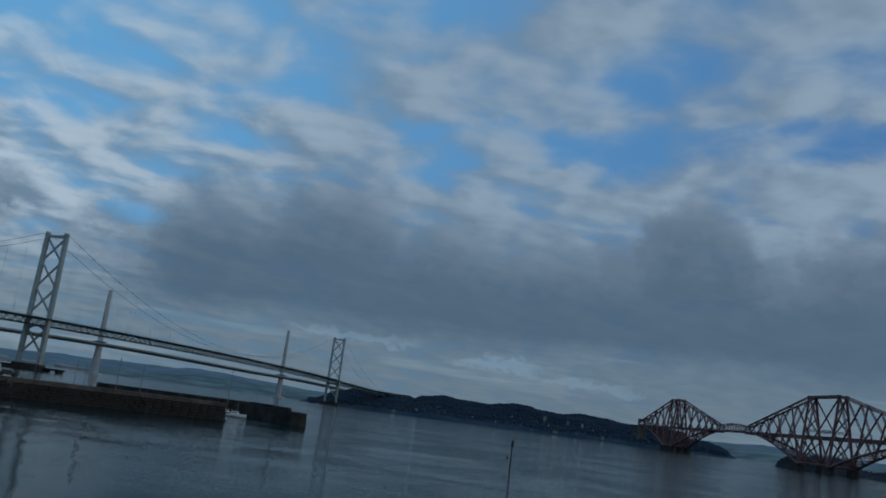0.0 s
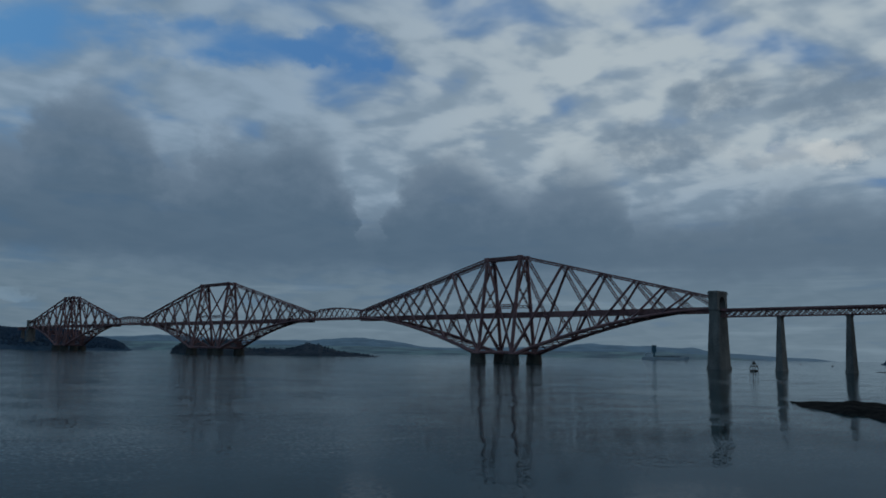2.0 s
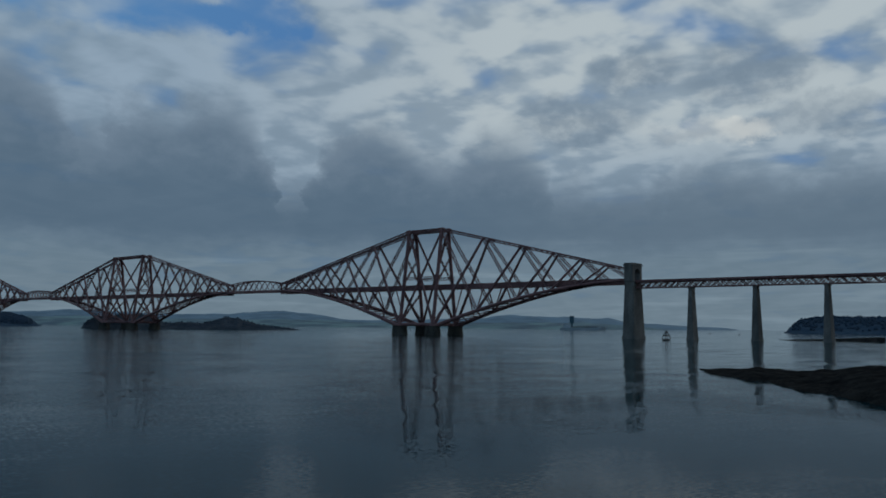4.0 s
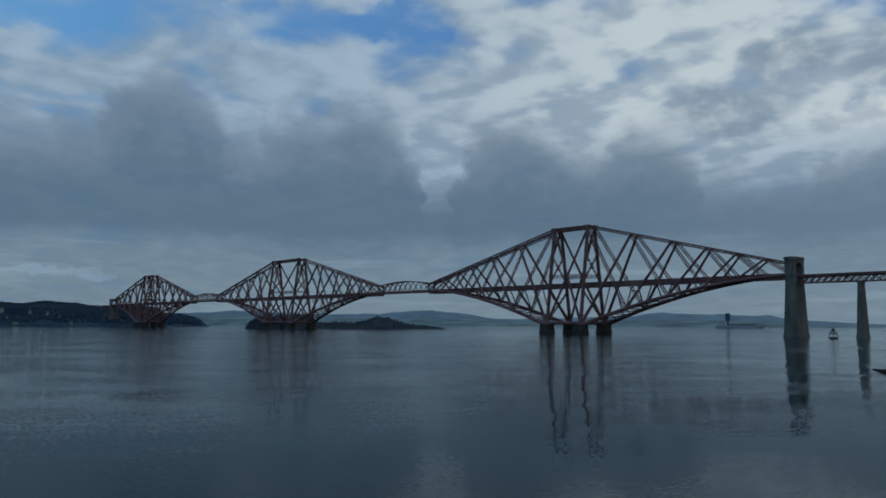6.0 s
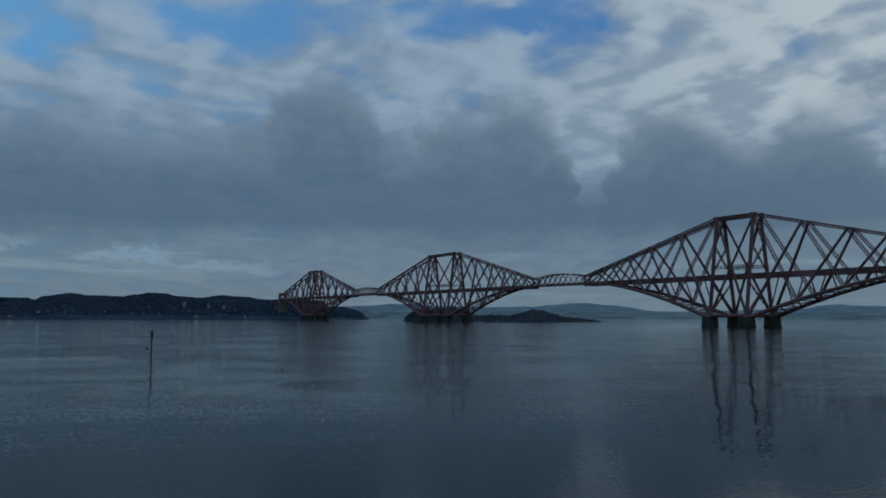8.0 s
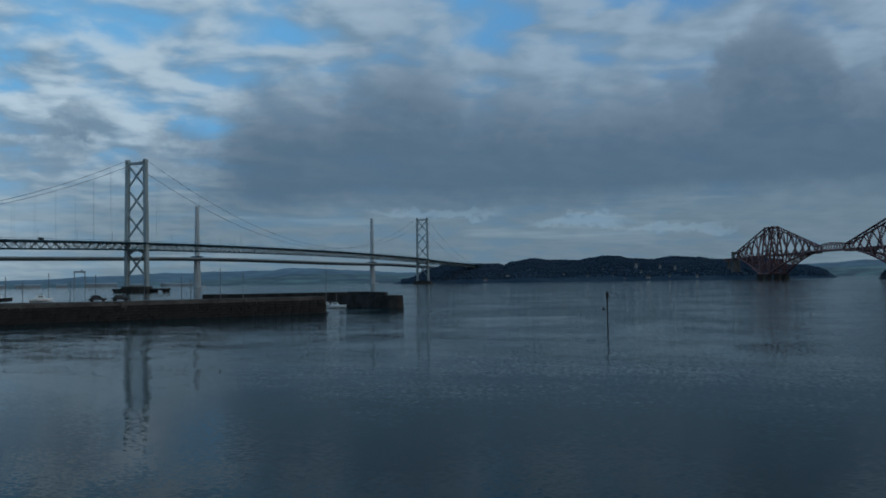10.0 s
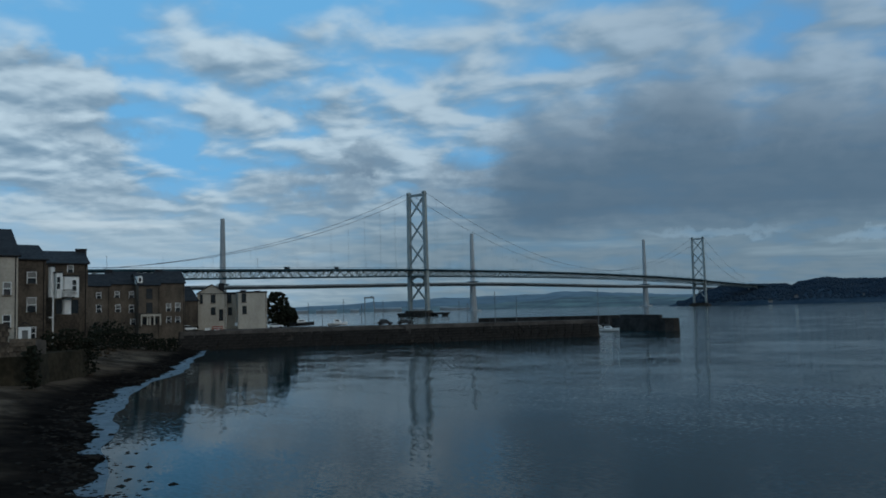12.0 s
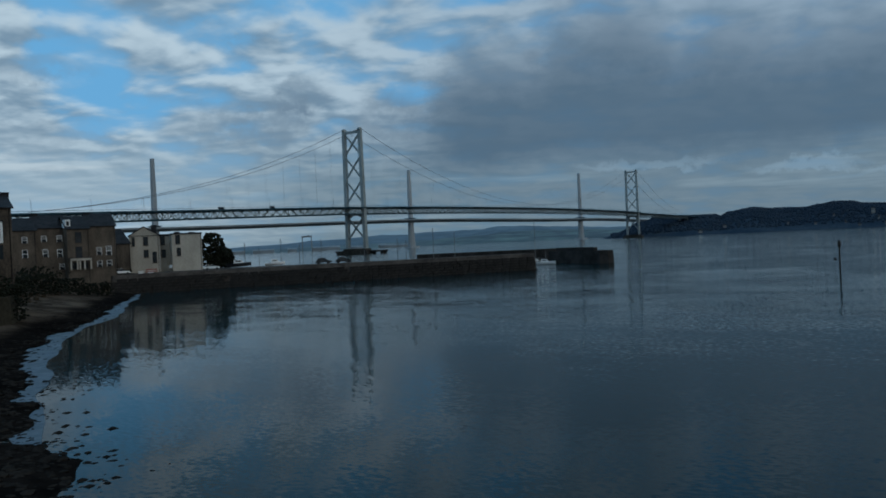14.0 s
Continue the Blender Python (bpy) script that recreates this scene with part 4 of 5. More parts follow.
def bay(az0, az1, dist, z0, z1, pane, label):
    a, b, run, m = facade(az0, dist, az1, dist)
    root = thing("timber_bay", label, "bay window", m, "white bays on the tenement")
    part("body", Shape().loft([[(0, 2.5, z), (0, 0.35, z), (0.3, 0, z), (run - 0.3, 0, z), (run, 0.35, z), (run, 2.5, z)][::-1] for z in (z0, z1)]), WHITE, root)
    part("roof", Shape().box(-0.1, run + 0.1, -0.1, 2.6, z1, z1 + 0.18), SLATE, root)
    if pane:
        u, z, ww, hh = pane
        window(root, u * run, z, ww, hh, True, 0.06)
    return root


narrow_bay = bay(50.22, 49.85, 130, 12.4, 16.7, None, "narrow white timber bay on a tenement")
part("support_post", Shape().box(0.55, 0.75, 0.1, 0.3, 1.5, 12.4).box(0.1, 0.75, 0.3, 0.45, 9.4, 9.6), WHITE, narrow_bay, "tall white painted post")
bay(49.86, 49.4, 129.5, 12.2, 15.8, (0.5, 13.5, 0.5, 1.7), "white timber bay with a tall window")
bay(49.42, 48.45, 130.5, 12.3, 15.3, (0.72, 13.2, 0.6, 1.6), "wide white rounded bay with a balcony")
balcony = thing("balcony", "dark iron balcony below the white bay", "balcony", facade(49.4, 129.4, 48.7, 129.4)[3])
part("floor_plate", Shape().box(0, 1.6, 0, 1.2, 12.2, 12.35), BLACK_IRON, balcony)
for k in range(9):
    part("baluster", Shape().sweep([(0.05 + k * 0.19, 0.03, 12.3), (0.05 + k * 0.19, 0.03, 13.3)], 0, flat=(0.05, 0.05)), BLACK_IRON, balcony)
part("handrail", Shape().box(0, 1.65, -0.02, 0.08, 13.3, 13.4), BLACK_IRON, balcony)
lower_bay = bay(49.4, 48.9, 130.6, 9.9, 12.2, None, "white panelled lower bay under the balcony")
for x0, x1 in ((-0.85, -0.05), (1.2, 2.1)):
    part("side_window", Shape().box(x0, x1, 0.5, 0.6, 10.0, 12.0), GLASS, lower_bay, "dark glazed side panel")

# the long terrace
rows = [[(0.5, 13.9, W, 1.5), (0.5, 10.4, W, 1.9)], [(0.25, 14.1, W, 1.5), (0.28, 10.4, W, 1.9), (0.75, 14.0, W, 1.6), (0.75, 10.2, W, 2.0), (0.8, 7.2, W, 1.4)],
        [(0.5, 13.6, 1.5, 2.6), (0.5, 9.9, 1.5, 2.7), (0.3, 7.2, 1.6, 1.5), (0.75, 7.2, 1.3, 1.5)], [(0.35, 10.4, W, 1.9), (0.72, 10.2, 1.25, 2.3), (0.35, 7.4, W, 1.5), (0.72, 7.4, W, 1.5)]]
edges = [47.95, 46.65, 44.9, 43.6, 42.05]
labels = ["narrow brown stone terraced house with slate roof", "brown stone terraced house with white sash windows", "brown stone terraced house with tall dark windows", "brown stone terraced house with pale blinds"]
terrace = []
for i in range(4):
    near = (221, 223.5, 222, 225.5)[i]
    terrace.append(house(labels[i], edges[i], near, edges[i + 1], near + 1.5, 9, 1, (17.0, 17.5, 17.1, 17.7)[i], (20.0, 20.7, 20.2, 20.9)[i], SANDSTONE, rows[i],
          ([(0.1, 4.5, 21.6)] if i in (1, 3) else []), group="terraced houses", frame_mat=BLACK_IRON if i == 2 else None))

def attach(root, name, x0, x1, y0, y1, z0, z1, mat, label=""):
    return part(name, Shape().box(x0, x1, y0, y1, z0, z1), mat, root, label)


# a pale ground-floor porch, a white dormer and a glazed skylight on the terrace
porch = terrace[2]
attach(porch, "porch_fascia", 0.2, 5.2, -1.3, -1.1, 9.2, 9.8, HARLING, "pale rendered porch front")
for px in (0.2, 1.7, 2.3, 3.4, 4.9):
    attach(porch, "porch_pier", px, px + 0.32, -1.3, -1.1, 7.0, 9.2, HARLING)
attach(porch, "porch_roof", 0.1, 5.3, -1.4, 0.0, 9.804, 9.95, SLATE)
dormer = attach(terrace[2], "dormer", -0.1, 1.1, 0.6, 3.2, 17.4, 19.4, WHITE, "white boarded dormer")
attach(dormer, "dormer_window", 0.2, 0.8, 0.55, 0.62, 17.9, 19.0, GLASS)
skylight = Shape().loft([[(x, 0.9, 17.95), (x, 3.9, 20.15), (x, 3.9, 20.3), (x, 0.9, 18.1)] for x in (0.8, 4.6)])
part("skylight", skylight, BOX_GIRDER, terrace[1], "long grey glazed skylight")
house("low dark stone cottage with slate roof", 42.0, 236, 41.2, 238, 9, 2, 13.2, 17.0, SANDSTONE, [])
house("cream-rendered gabled house with dark windows", 41.25, 242, 39.4, 242, 11, 2, 15.2, 17.6, HARLING,
      [(0.14, 12.4, 0.7, 2.4), (0.55, 12.5, 1.2, 2.3), (0.55, 9.2, 1.2, 2.0), (0.83, 7.6, 1.1, 3.0)], [(0.85, 8, 18.6)], gable=True, frame_mat=BLACK_IRON)
house("low cream link between two rendered houses", 39.38, 245, 38.6, 245, 8, 2, 14.9, 15.5, HARLING, [(0.25, 12.5, 1.1, 2.3), (0.3, 9.0, 1.1, 2.1)], flat=True, frame_mat=BLACK_IRON)
house("cream-rendered flat-roofed house on the quay", 38.62, 240, 36.72, 241, 10, 2, 15.1, 15.5, HARLING, [(0.2, 12.5, 1.2, 2.4), (0.22, 9.2, 1.1, 2.2)], [(0.25, 5, 16.3), (0.75, 5, 16.1)], flat=True, frame_mat=BLACK_IRON)


def tree(label, azimuth, dist, z0, height, spread, seed):
    rnd = random.Random(seed)
    x, y = polar(azimuth, dist)
    root = thing("tree", label, "tree", pose(x, y, z0))
    trunk = Shape().sweep([(0, 0, -0.5), (0.1, 0.1, height * 0.3), (0.3, 0, height * 0.6)], [0.35, 0.28, 0.12], 8)
    for k in range(7):
        a = rnd.uniform(0, math.tau)
        trunk.sweep([(0.1, 0.05, height * rnd.uniform(0.2, 0.5)), (math.cos(a) * spread * 0.6, math.sin(a) * spread * 0.6, height * rnd.uniform(0.5, 0.8))], [0.14, 0.05], 6)
    part("trunk", trunk, BARK, root, "", True)
    crown = Shape()
    for k in range(650):
        a, t = rnd.uniform(0, math.tau), rnd.random()
        r = spread * math.sqrt(rnd.random()) * (0.55 + 0.6 * math.sin(math.pi * min(1, t * 0.9 + 0.12)))
        clump(crown, r * math.cos(a), r * math.sin(a), height * (0.12 + 0.84 * t), rnd.uniform(0.25, 0.6), rnd, 0.8)
    part("crown", crown, LEAF, root)
    return root


tree("dense dark evergreen tree beside the cream house", 36.05, 249, 4.5, 11.0, 3.6, 4)
tree("lower dark evergreen at the quay edge", 35.35, 248, 4.5, 6.5, 2.6, 9)
# the first shrub stands in for an unidentified dark shape below the shed
for k, (a, d, hgt, sp) in enumerate(((51.1, 106.5, 5.0, 0.9), (50.0, 124, 5.4, 1.9), (49.2, 126, 6.4, 2.2), (48.5, 127, 6.0, 2.0), (48.0, 129, 5.2, 2.0), (47.7, 176, 5.0, 3.0), (46.9, 184, 6.0, 3.0), (46.0, 190, 5.0, 3.0), (47.4, 180, 4.0, 2.6), (46.4, 190, 4.6, 3.0), (45.4, 195, 3.4, 2.6),
                                     (44.6, 199, 3.8, 2.8), (43.8, 203, 3.0, 2.4), (42.9, 208, 3.2, 2.2), (40.6, 236, 2.4, 1.8), (39.6, 237, 2.2, 1.8), (41.55, 234, 6.0, 1.9), (39.2, 235.5, 5.2, 2.2))):
    x, y = polar(a, d)
    bush = Shape()
    rnd = random.Random(k)
    for j in range(240):
        clump(bush, rnd.gauss(0, sp * 0.45), rnd.gauss(0, sp * 0.45), rnd.random() ** 0.7 * hgt, rnd.uniform(0.1, 0.32), rnd, 0.9)
    thing("bush", "dark overgrown garden shrub on the terrace", "bush", pose(x, y, shore_height(x, y) - 0.3), "garden shrubs", shape=bush, mat=LEAF)


rnd = random.Random(21)
scrub = Shape()
for k in range(3500):
    x, y = polar(rnd.uniform(42.2, 54), rnd.uniform(100, 218))
    d = shore_distance(x, y)
    if 14 < d + rnd.uniform(-6, 2) < 60 and d < 48:
        clump(scrub, x, y, shore_height(x, y) - 0.1, rnd.uniform(0.15, 0.6), rnd, rnd.uniform(0.5, 1.3))
thing("bank_scrub", "low brown winter scrub covering the bank", "scrub", kind="stuff", shape=scrub, mat=SCRUB)

# walled gardens below the tenements
garden = thing("garden_terrace", "dark stone retaining wall holding raised back gardens", "wall", kind="structure",
               shape=prism([polar(60, 106), polar(54, 108), polar(50.9, 110), polar(50.2, 116), polar(48.3, 124), polar(47.9, 130), polar(51, 128), polar(60, 128)], -0.5, 5.0, 0.4), mat=EARTH)
part("retaining_wall", Shape().loft([[(*polar(a, d), 4.9), (*polar(a, d + 0.5), 4.9), (*polar(a, d + 0.5), z), (*polar(a, d), z)] for a, d, z in ((60, 107, 9.0), (54, 109, 9.0), (52.4, 110, 8.9))]), SANDSTONE, garden)
part("retaining_wall", Shape().loft([[(*polar(a, d), 4.9), (*polar(a, d + 0.5), 4.9), (*polar(a, d + 0.5), z), (*polar(a, d), z)] for a, d, z in ((52.35, 110.2, 7.1), (50.9, 111, 7.0), (50.3, 116, 6.6))]), SANDSTONE, garden)
rnd = random.Random(31)
stone = Shape().loft([[(x * k, y, z * k + 0.3) for x, z in ((-0.45, -0.28), (0.45, -0.28), (0.45, 0.28), (-0.45, 0.28))] for y, k in ((0.0, 1.0), (-0.12, 0.85))]).mesh("wall_stone")
for row in range(7):
    for k in range(14):
        a = 55.5 - k * 0.42 - (row % 2) * 0.2
        if a > 50.9 and 4.9 + row * 0.62 + 0.6 < (9.0 if a > 52.4 else 7.1):
            d = lerp(108.4, 110.9, (55.5 - a) / 4.6) - 0.02
            part("wall_stone", stone, SANDSTONE, garden, at=pose(*polar(a, d), 4.9 + row * 0.62, 0, rnd.uniform(-2, 2), a))

shed = thing("garden_shed", "small white boarded garden shed on the terrace", "shed", pose(*polar(51.5, 113.5), 5.0, 0, 0, 51.5))
part("body", Shape().box(-0.7, 0.7, 0, 1.6, 0, 3.4), WHITE, shed)
part("roof", Shape().loft([[(-0.8, y, 3.4), (-0.8, y, 3.5), (0, y, 4.05), (0, y, 3.95)] for y in (-0.1, 1.7)]), SLATE, shed)
part("roof", Shape().loft([[(0, y, 3.95), (0, y, 4.05), (0.8, y, 3.5), (0.8, y, 3.4)] for y in (-0.1, 1.7)]), SLATE, shed)
part("door", Shape().box(-0.3, 0.35, -0.05, 0.0, 0.1, 3.0), GREY_RENDER, shed, "grey plank door")

barrier = thing("orange_barrier", "low orange plastic barrier on the quay", "barrier", pose(*polar(39.95, 231.5), QUAY_TOP, 0, 0, 40))
for z in (0.35, 0.85):
    part("rail", Shape().box(-1.4, 1.4, -0.04, 0.04, z, z + 0.22), SIGNAL_RED, barrier)
for px in (-1.3, 0, 1.3):
    part("post", Shape().box(px - 0.05, px + 0.05, -0.06, 0.06, 0, 1.1), SIGNAL_RED, barrier)

# ---- vehicles and boats ----
def car(label, azimuth, dist, turn, paint, tall=1.5, length=4.2):
    x, y = polar(azimuth, dist)
    root = thing("car", label, "car", pose(x, y, QUAY_TOP, 0, 0, turn), "cars on the quay")
    L = length / 2
    body = Shape()
    side = [(-L, 0.35), (-L, 0.85), (-L * 0.9, 0.95), (L * 0.5, 0.95), (L * 0.95, 0.8), (L, 0.4)]
    body.loft([[(px, yy, pz) for px, pz in side] for yy in (-0.85, 0.85)])
    part("body", body, paint, root)
    cab = Shape()
    cab.loft([[(-L * 0.85, -0.78, 0.95), (L * 0.5, -0.78, 0.95), (L * 0.5, 0.78, 0.95), (-L * 0.85, 0.78, 0.95)], [(-L * 0.68, -0.62, tall), (L * 0.15, -0.62, tall), (L * 0.15, 0.62, tall), (-L * 0.68, 0.62, tall)]])
    part("cabin_glass", cab, GLASS, root)
    part("roof_panel", Shape().box(-L * 0.68, L * 0.15, -0.63, 0.63, tall, tall + 0.05), paint, root)
    for px in (-L * 0.62, L * 0.62):
        for yy in (-0.85, 0.85):
            part("wheel", Shape().sweep([(px, yy - 0.1, 0.32), (px, yy + 0.1, 0.32)], 0.32, 12), RUBBER, root, "", True)
    return root


car("small white car parked by the garden wall", 41.8, 231, 60, WHITE)
car("dark parked car on the quay", 28.75, 239, 40, DARK_PAINT, 1.65, 4.6)
car("dark parked car on the quay", 27.4, 239.5, 38, DARK_PAINT, 1.55, 4.4)
car("white car parked low on the quay", 36.15, 233, 40, WHITE, 1.3)


def boat(label, azimuth, dist, z, turn, length, hull_mat, mast=0.0, cabin=True, group="boats in the harbour"):
    x, y = polar(azimuth, dist)
    root = thing("boat", label, "boat", pose(x, y, z, 0, 0, turn), group)
    hull = Shape()
    rings = []
    for t in np.linspace(0, 1, 9):
        wdt = length * 0.16 * (1 - max(0, (t - 0.45) / 0.55) ** 2.2) * (0.8 + 0.2 * min(1, t * 4)) + 0.03
        sheer = 0.11 * length * (1 + 0.35 * t * t)
        px = (t - 0.5) * length
        rings.append([(px, -wdt, sheer), (px, -wdt * 0.8, 0.15), (px, 0, -0.25 + 0.3 * t ** 3), (px, wdt * 0.8, 0.15), (px, wdt, sheer)])
    hull.loft(rings)
    part("hull", hull, hull_mat, root)
    z1 = 0.11 * length
    if cabin:
        top = part("cabin", Shape().loft([[(-0.2 * length, -0.1 * length, z1), (0.2 * length, -0.08 * length, z1), (0.2 * length, 0.08 * length, z1), (-0.2 * length, 0.1 * length, z1)],
                                          [(-0.18 * length, -0.085 * length, z1 + 0.95), (0.1 * length, -0.07 * length, z1 + 0.95), (0.1 * length, 0.07 * length, z1 + 0.95), (-0.18 * length, 0.085 * length, z1 + 0.95)]]), WHITE, root)
        part("cabin_window", Shape().box(-0.14 * length, 0.08 * length, -0.098 * length, 0.098 * length, z1 + 0.42, z1 + 0.75), GLASS, top)
    if mast:
        part("mast", Shape().sweep([(0.05 * length, 0, z1), (0.05 * length, 0, mast)], [0.13, 0.08], 6), MAST, root)
        part("boom", Shape().sweep([(0.05 * length, 0, z1 + 1.4), (-0.4 * length, 0, z1 + 1.5)], 0.07, 6), MAST, root)
        for e in (-0.48, 0.48):
            part("stay_wire", Shape().sweep([(e * length, 0, z1), (0.05 * length, 0, mast)], 0.015, 4), MAST, root)
    return root


boat("small white cabin cruiser moored by the pier", 13.5, 296, 0.0, 12, 7.6, WHITE, 4.6, True, "")
boat("white cabin boat laid up on the quay", 32.0, 240, QUAY_TOP + 0.4, 35, 5.6, WHITE)
boat("covered boat laid up on the quay", 34.4, 243, QUAY_TOP + 0.5, 35, 7.0, DARK_PAINT, 0)
for k, (a, d, top, ln) in enumerate(((36.5, 268, 12.6, 8), (34.05, 266, 12.2, 8), (33.1, 272, 10.5, 7), (31.65, 265, 13.0, 8), (30.4, 274, 11.0, 7), (28.95, 262, 12.4, 8), (26.0, 276, 11.0, 7),
                                     (23.7, 268, 11.6, 7), (23.1, 270, 10.8, 7), (21.2, 272, 14.4, 9), (19.75, 275, 12.6, 8), (14.2, 300, 15.5, 9))):
    boat("sailing boat lying in the harbour behind the quay", a, d, 0.0, 20 + 13 * k % 60, ln, DARK_PAINT if k % 2 else WHITE, top)

root = thing("sign_board", "small white notice board on the quay rail", "sign", pose(*polar(38.75, 234), QUAY_TOP))
part("board", Shape().box(-0.45, 0.45, -0.04, 0.04, 1.0, 1.9), WHITE, root)
part("post", Shape().box(-0.05, 0.05, 0.04, 0.12, 0, 1.9), BLACK_IRON, root)
for a, d in ((40.6, 233), (40.0, 232.5)):
    bench = thing("quay_box", "white storage box on the quay edge", "box", pose(*polar(a, d), QUAY_TOP, 0, 0, 40))
    part("body", Shape().box(-0.7, 0.7, -0.35, 0.35, 0, 0.6), WHITE, bench)
    part("lid", Shape().box(-0.75, 0.75, -0.4, 0.4, 0.604, 0.68), WHITE, bench)

# road traffic on the suspension bridge
for s, ln in ((-221, 6.5), (-150, 5)):
    lorry = thing("lorry", "dark lorry crossing the suspension bridge", "lorry", ROAD @ pose(7, s, road_z(s)), "lorries on the bridge")
    part("load_body", Shape().box(-1.25, 1.25, -ln / 2, ln / 2 - 2.4, 0.8, 2.4), DARK_PAINT, lorry)
    part("cab", Shape().box(-1.2, 1.2, ln / 2 - 2.2, ln / 2, 0.6, 2.5, 0.94), BOX_GIRDER, lorry)
    for yy in (-ln / 2 + 1.2, 0, ln / 2 - 1.2):
        part("wheel", Shape().sweep([(-1.25, yy, 0.5), (1.25, yy, 0.5)], 0.5, 10), RUBBER, lorry, "", True)

# ---- marks on the water ----
x, y = polar(-5.12, 186)
mark = thing("beacon_pole", "thin dark channel marker pole standing in the water", "beacon", pose(x, y, 0))
part("pole", Shape().sweep([(0, 0, -3), (0.05, 0, 6.0)], [0.17, 0.13], 8), BLACK_IRON, mark, "", True)
part("top_mark", Shape().sweep([(0, 0, 4.6), (0.05, 0, 5.2)], [0.15, 0.36], 8), BLACK_IRON, mark)
part("top_cap", Shape().sweep([(0.05, 0, 5.2), (0.05, 0, 6.15)], [0.36, 0.2], 8), BLACK_IRON, mark)
part("side_bracket", Shape().sweep([(0, 0, 2.35), (-0.8, 0, 2.35)], 0.05, 6), BLACK_IRON, mark)
part("side_lamp", Shape().box(-1.05, -0.55, -0.2, 0.2, 2.1, 2.65, 0.7), BLACK_IRON, mark)

x, y = polar(-60.33, 652)
buoy = thing("channel_buoy", "dark steel channel buoy with a lattice top", "buoy", pose(x, y, 0))
part("float_body", Shape().sweep([(0, 0, -1), (0, 0, 0.4), (0, 0, 1.0)], [2.6, 3.1, 2.6], 14), BLACK_IRON, buoy, "", True)
for sx in (-1, 1):
    for sy in (-1, 1):
        part("lattice_leg", Shape().sweep([(sx * 2.4, sy * 2.4, 0.9), (sx * 1.1, sy * 1.1, 5.4)], 0, flat=(0.45, 0.45)), BLACK_IRON, buoy)
part("lattice_ring", Shape().box(-2.0, 2.0, -2.0, 2.0, 3.4, 4.0), BLACK_IRON, buoy)
part("lantern", Shape().sweep([(0, 0, 5.2), (0, 0, 6.2), (0, 0, 7.4)], [1.4, 1.2, 0.3], 10), BLACK_IRON, buoy, "", True)

x, y = polar(-54.8, 2300)
ship = thing("tanker_ship", "distant dark tanker with a pale bridge house", "ship", pose(x, y, 0, 0, 0, -54.8))
part("hull", Shape().loft([[(-60, -9, -2), (-60, -9, 7), (-60, 9, 7), (-60, 9, -2)], [(45, -9, -2), (48, -9, 8), (48, 9, 8), (45, 9, -2)], [(58, -1, -2), (64, -1, 10), (64, 1, 10), (58, 1, -2)]]), BOX_GIRDER, ship)
part("bridge_house", Shape().box(-52, -32, -8, 8, 7.2, 16).box(-50, -36, -9, 9, 16, 19), CONCRETE, ship)
part("loading_tower", Shape().box(-34, -22, -6, 6, 19.5, 39).box(-30, -26, -3, 3, 8, 19.5), DECK_STEEL, ship)
for yy in (-3.5, 3.5):
    part("deck_pipe", Shape().sweep([(-28, yy, 9.5), (40, yy, 9.5)], 1.0, 8), BLACK_IRON, ship)
for a, d, ln in ((-63.1, 1500, 9), (-64.9, 1300, 8)):
    boat("tiny distant open boat", a, d, 0.0, 30, ln, DARK_PAINT, 0, False, "distant boats")

slip = thing("stone_slipway", "long low dark stone slipway sloping into the water", "slipway", kind="structure")
me = Shape()
sa, sb = Vector(polar(-67.6, 760)), Vector(polar(-73.3, 720))
me.loft([[(p.x, p.y, -2), (p.x + 4, p.y + 6, -2), (p.x + 4, p.y + 6, z), (p.x, p.y, z)] for p, z in ((sa, 0.2), (lerp(sa, sb, 0.5), 1.6), (sb, 3.6))])
part("ramp", me, WET_STONE, slip)

# goliath crane and sheds of the far dockyard
x, y = polar(29.8, 3250)
crane = thing("gantry_crane", "distant grey goliath crane over a dockyard", "crane", pose(x, y, 0, 0, 0, 29.8))
part("crane_beam", Shape().box(-20, 20, -3, 3, 54, 60), BOX_GIRDER, crane)
for px in (-17, 17):
    part("crane_leg", Shape().sweep([(px * 1.1, 0, 0), (px, 0, 54)], 0, flat=(4, 4)), BOX_GIRDER, crane)
part("trolley", Shape().box(4, 10, -4, 4, 60, 64), BOX_GIRDER, crane)
rnd = random.Random(11)
for k in range(14):
    a = rnd.uniform(22, 36)
    x, y = polar(a, 3250 + rnd.uniform(0, 30))
    shed = thing("dock_shed", "pale distant dockyard shed on the far shore", "shed", pose(x, y, 0, 0, 0, a), "dockyard sheds")
    wd, hg = rnd.uniform(15, 45), rnd.uniform(8, 16)
    # girder blue-grey puts the distance haze into the shed's colour
    part("wall", Shape().box(-wd, wd, -10, 10, 0, hg), BOX_GIRDER, shed)
    part("roof", Shape().loft([[(px, -10.5, hg), (px, 10.5, hg), (px, 0, hg + 4)] for px in (-wd, wd)]), BOX_GIRDER, shed)

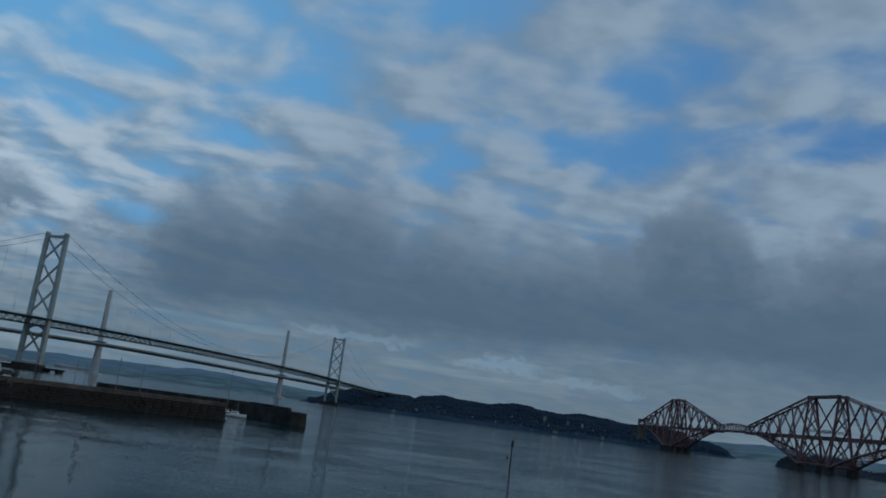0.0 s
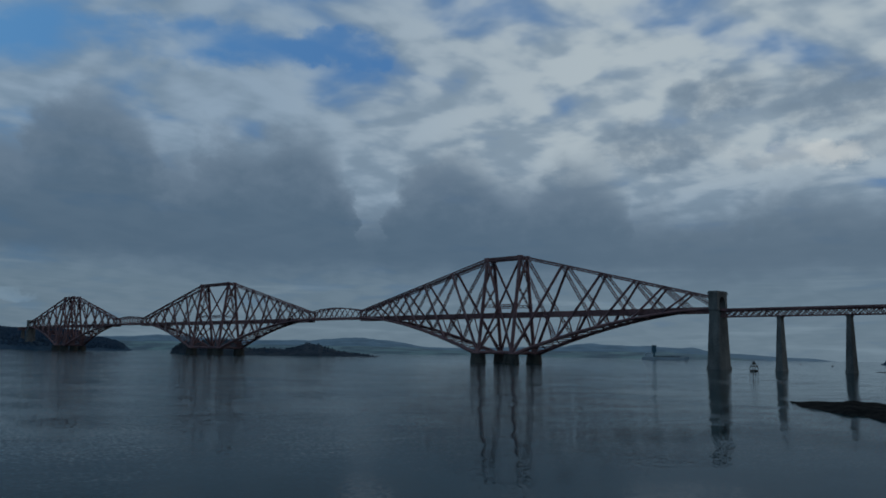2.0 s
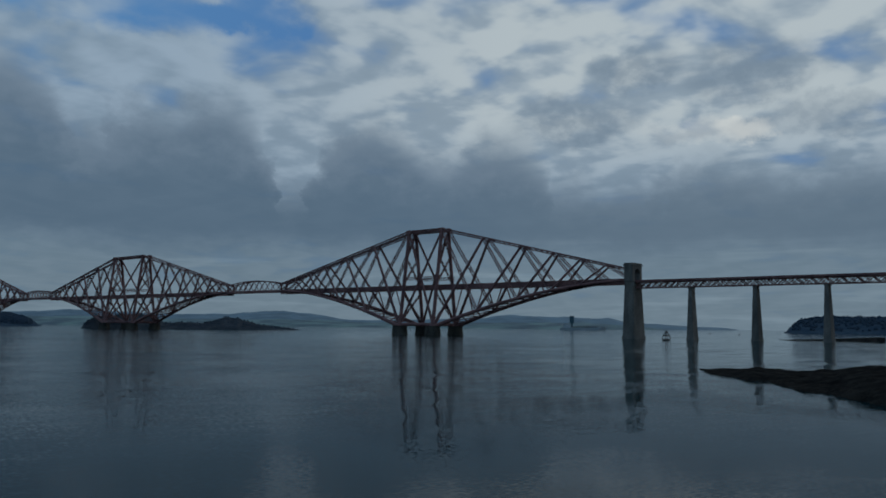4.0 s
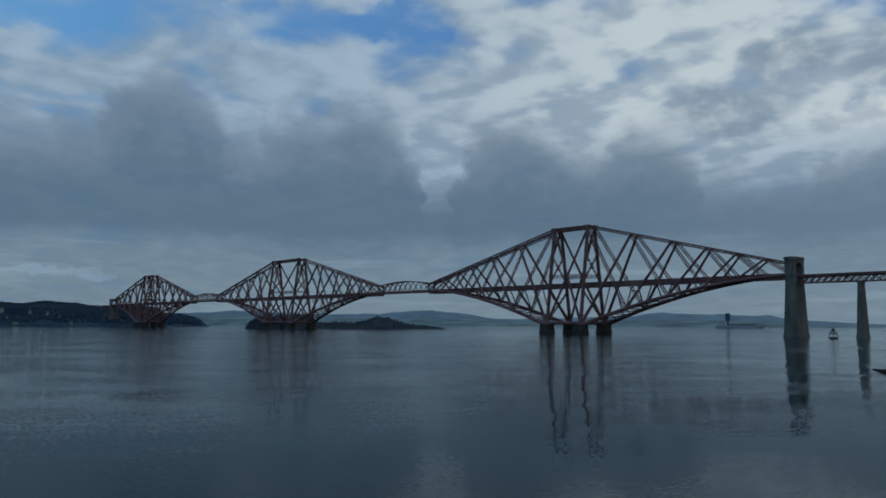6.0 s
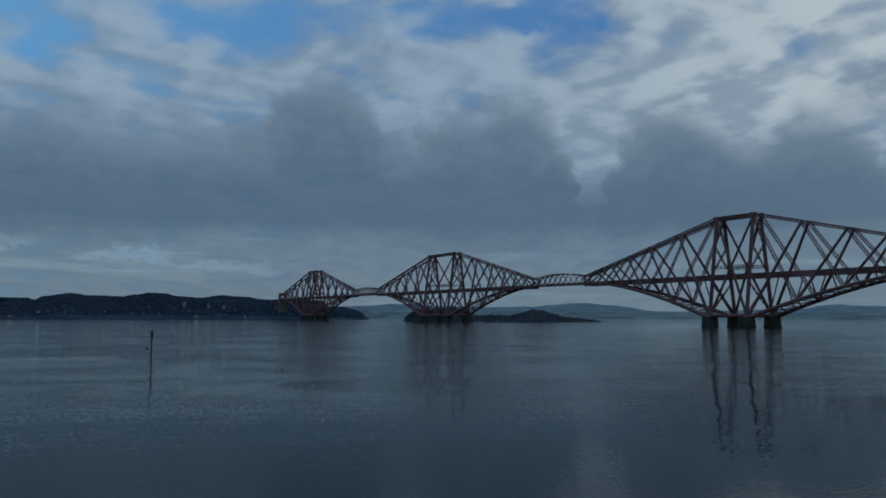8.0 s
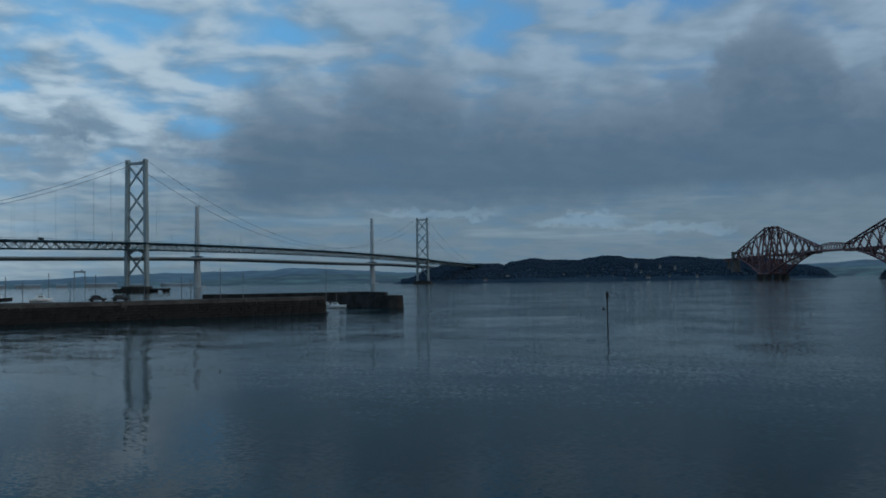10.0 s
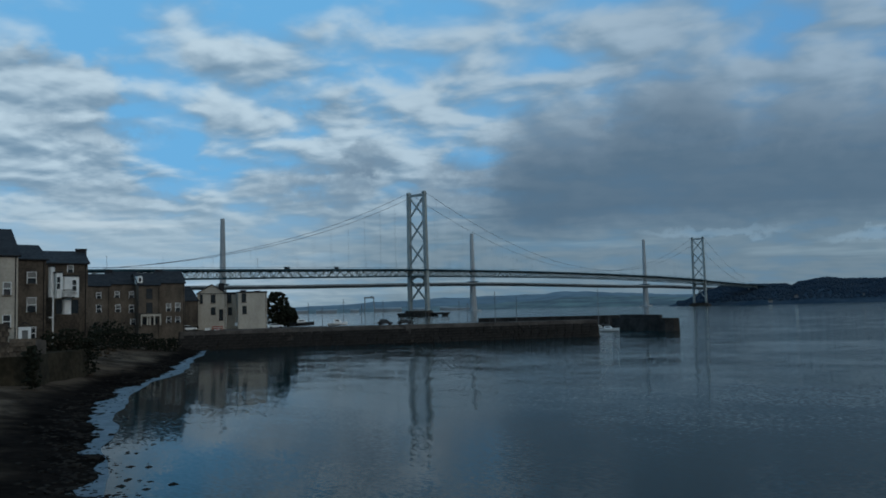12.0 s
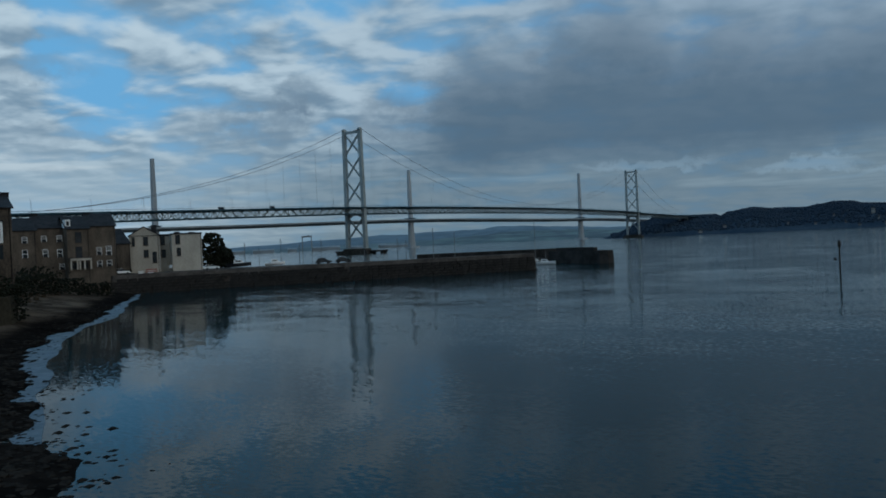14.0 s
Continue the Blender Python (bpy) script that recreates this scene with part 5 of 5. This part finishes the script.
# houses on the wooded headland
for k, (a, e, wd) in enumerate(((3.14, -0.02, 12), (1.6, 0.22, 11), (-2.25, 0.18, 6), (-3.84, 0.12, 8), (-5.55, 0.14, 5), (-6.32, -0.14, 8), (-7.87, 0.0, 15), (-9.27, 0.06, 7), (-7.1, 0.81, 11),
                                (-8.65, 0.72, 9), (-9.62, 0.63, 8), (-11.02, 0.0, 8), (-4.9, 0.61, 6), (-7.4, 0.35, 5), (-10.32, 0.32, 6))):
    d = 1990 + max(0, e) * 190
    x, y = polar(a, d)
    z = EYE[2] + d * math.tan(radians(e))
    cottage = thing("cottage", "small pale house among trees across the water", "house", pose(x, y, max(z - 3, 0.5), 0, 0, a), "houses on the headland")
    wd, hg = wd * 0.7, 3.6 + (k % 3) * 0.7
    # pale walls take a darker grey, with distance haze put into the colour
    part("wall", Shape().box(-wd / 2, wd / 2, -4, 4, -6, hg), GREY_RENDER, cottage)
    part("roof", Shape().loft([[(px, -4.4, hg), (px, 4.4, hg), (px, 0, hg + 3.2)] for px in (-wd / 2, wd / 2)]), SLATE, cottage)
    for px in np.linspace(-wd * 0.33, wd * 0.33, 3):
        part("window", Shape().box(px - 0.5, px + 0.5, -4.06, -3.9, 1.5, 3.2), GLASS, cottage)

# weed-covered stones along the tide line
rnd = random.Random(5)
stones = Shape()
for k in range(2200):
    i = rnd.choice((2, 3, 4, 5, 6, 7, 8, 9))
    (xa, ya), (xb, yb) = SHORELINE[i], SHORELINE[i + 1]
    t = rnd.random()
    x, y = lerp(xa, xb, t), lerp(ya, yb, t)
    off = rnd.gauss(-1.2, 1.9)
    if rnd.random() < 0.12:
        off += rnd.uniform(0, 6)
    x, y = x + off * 0.72, y + off * 0.4
    r = rnd.uniform(0.1, 0.36) * (1.5 if rnd.random() < 0.1 else 1)
    clump(stones, x, y, max(shore_height(x, y), -0.02) - 0.3 * r, r, rnd, 0.42)
thing("tide_stones", "scattered dark weed-covered stones in the shallows", "stones", kind="stuff", shape=stones, mat=ROCK)

# a thin pale ribbon along the beach, painting the shallows' bright sky reflection
wash = Shape()
line = [Vector((*lerp(Vector(a), Vector(b), k / 30), 0)) for a, b in zip(SHORELINE[1:8], SHORELINE[2:9]) for k in range(30)]
edge_pts = []
for i, q in enumerate(line):
    way = (line[min(i + 3, len(line) - 1)] - line[max(i - 3, 0)]).normalized()
    sea_side = Vector((-way.y, way.x, 0))
    taper = min(1.0, max(0.0, q.length - 32) / 40)
    wide = (2.9 + 1.6 * fbm(q.x, q.y, 0.07, 3)) * taper
    inner = q - sea_side * (1.0 + 0.5 * fbm(q.x, q.y, 0.07, 3))
    edge_pts += [inner, inner + sea_side * max(wide, 0.05)]
for i in range(len(line) - 1):
    if line[i].length > 36:
        a, b, c, d = (edge_pts[2 * i + k] for k in (0, 1, 3, 2))
        wash.add([(v.x, v.y, 0.03) for v in (a, b, c, d)] + [(v.x, v.y, -0.1) for v in (a, b, c, d)],
                 [(0, 3, 2, 1)[::-1], (4, 5, 6, 7)[::-1], (0, 1, 5, 4), (1, 2, 6, 5), (2, 3, 7, 6), (3, 0, 4, 7)])
thing("shore_wash", "thin pale ribbon painting sky reflection along the beach", "wash", kind="stuff", shape=wash, mat=SKY_SHEEN)
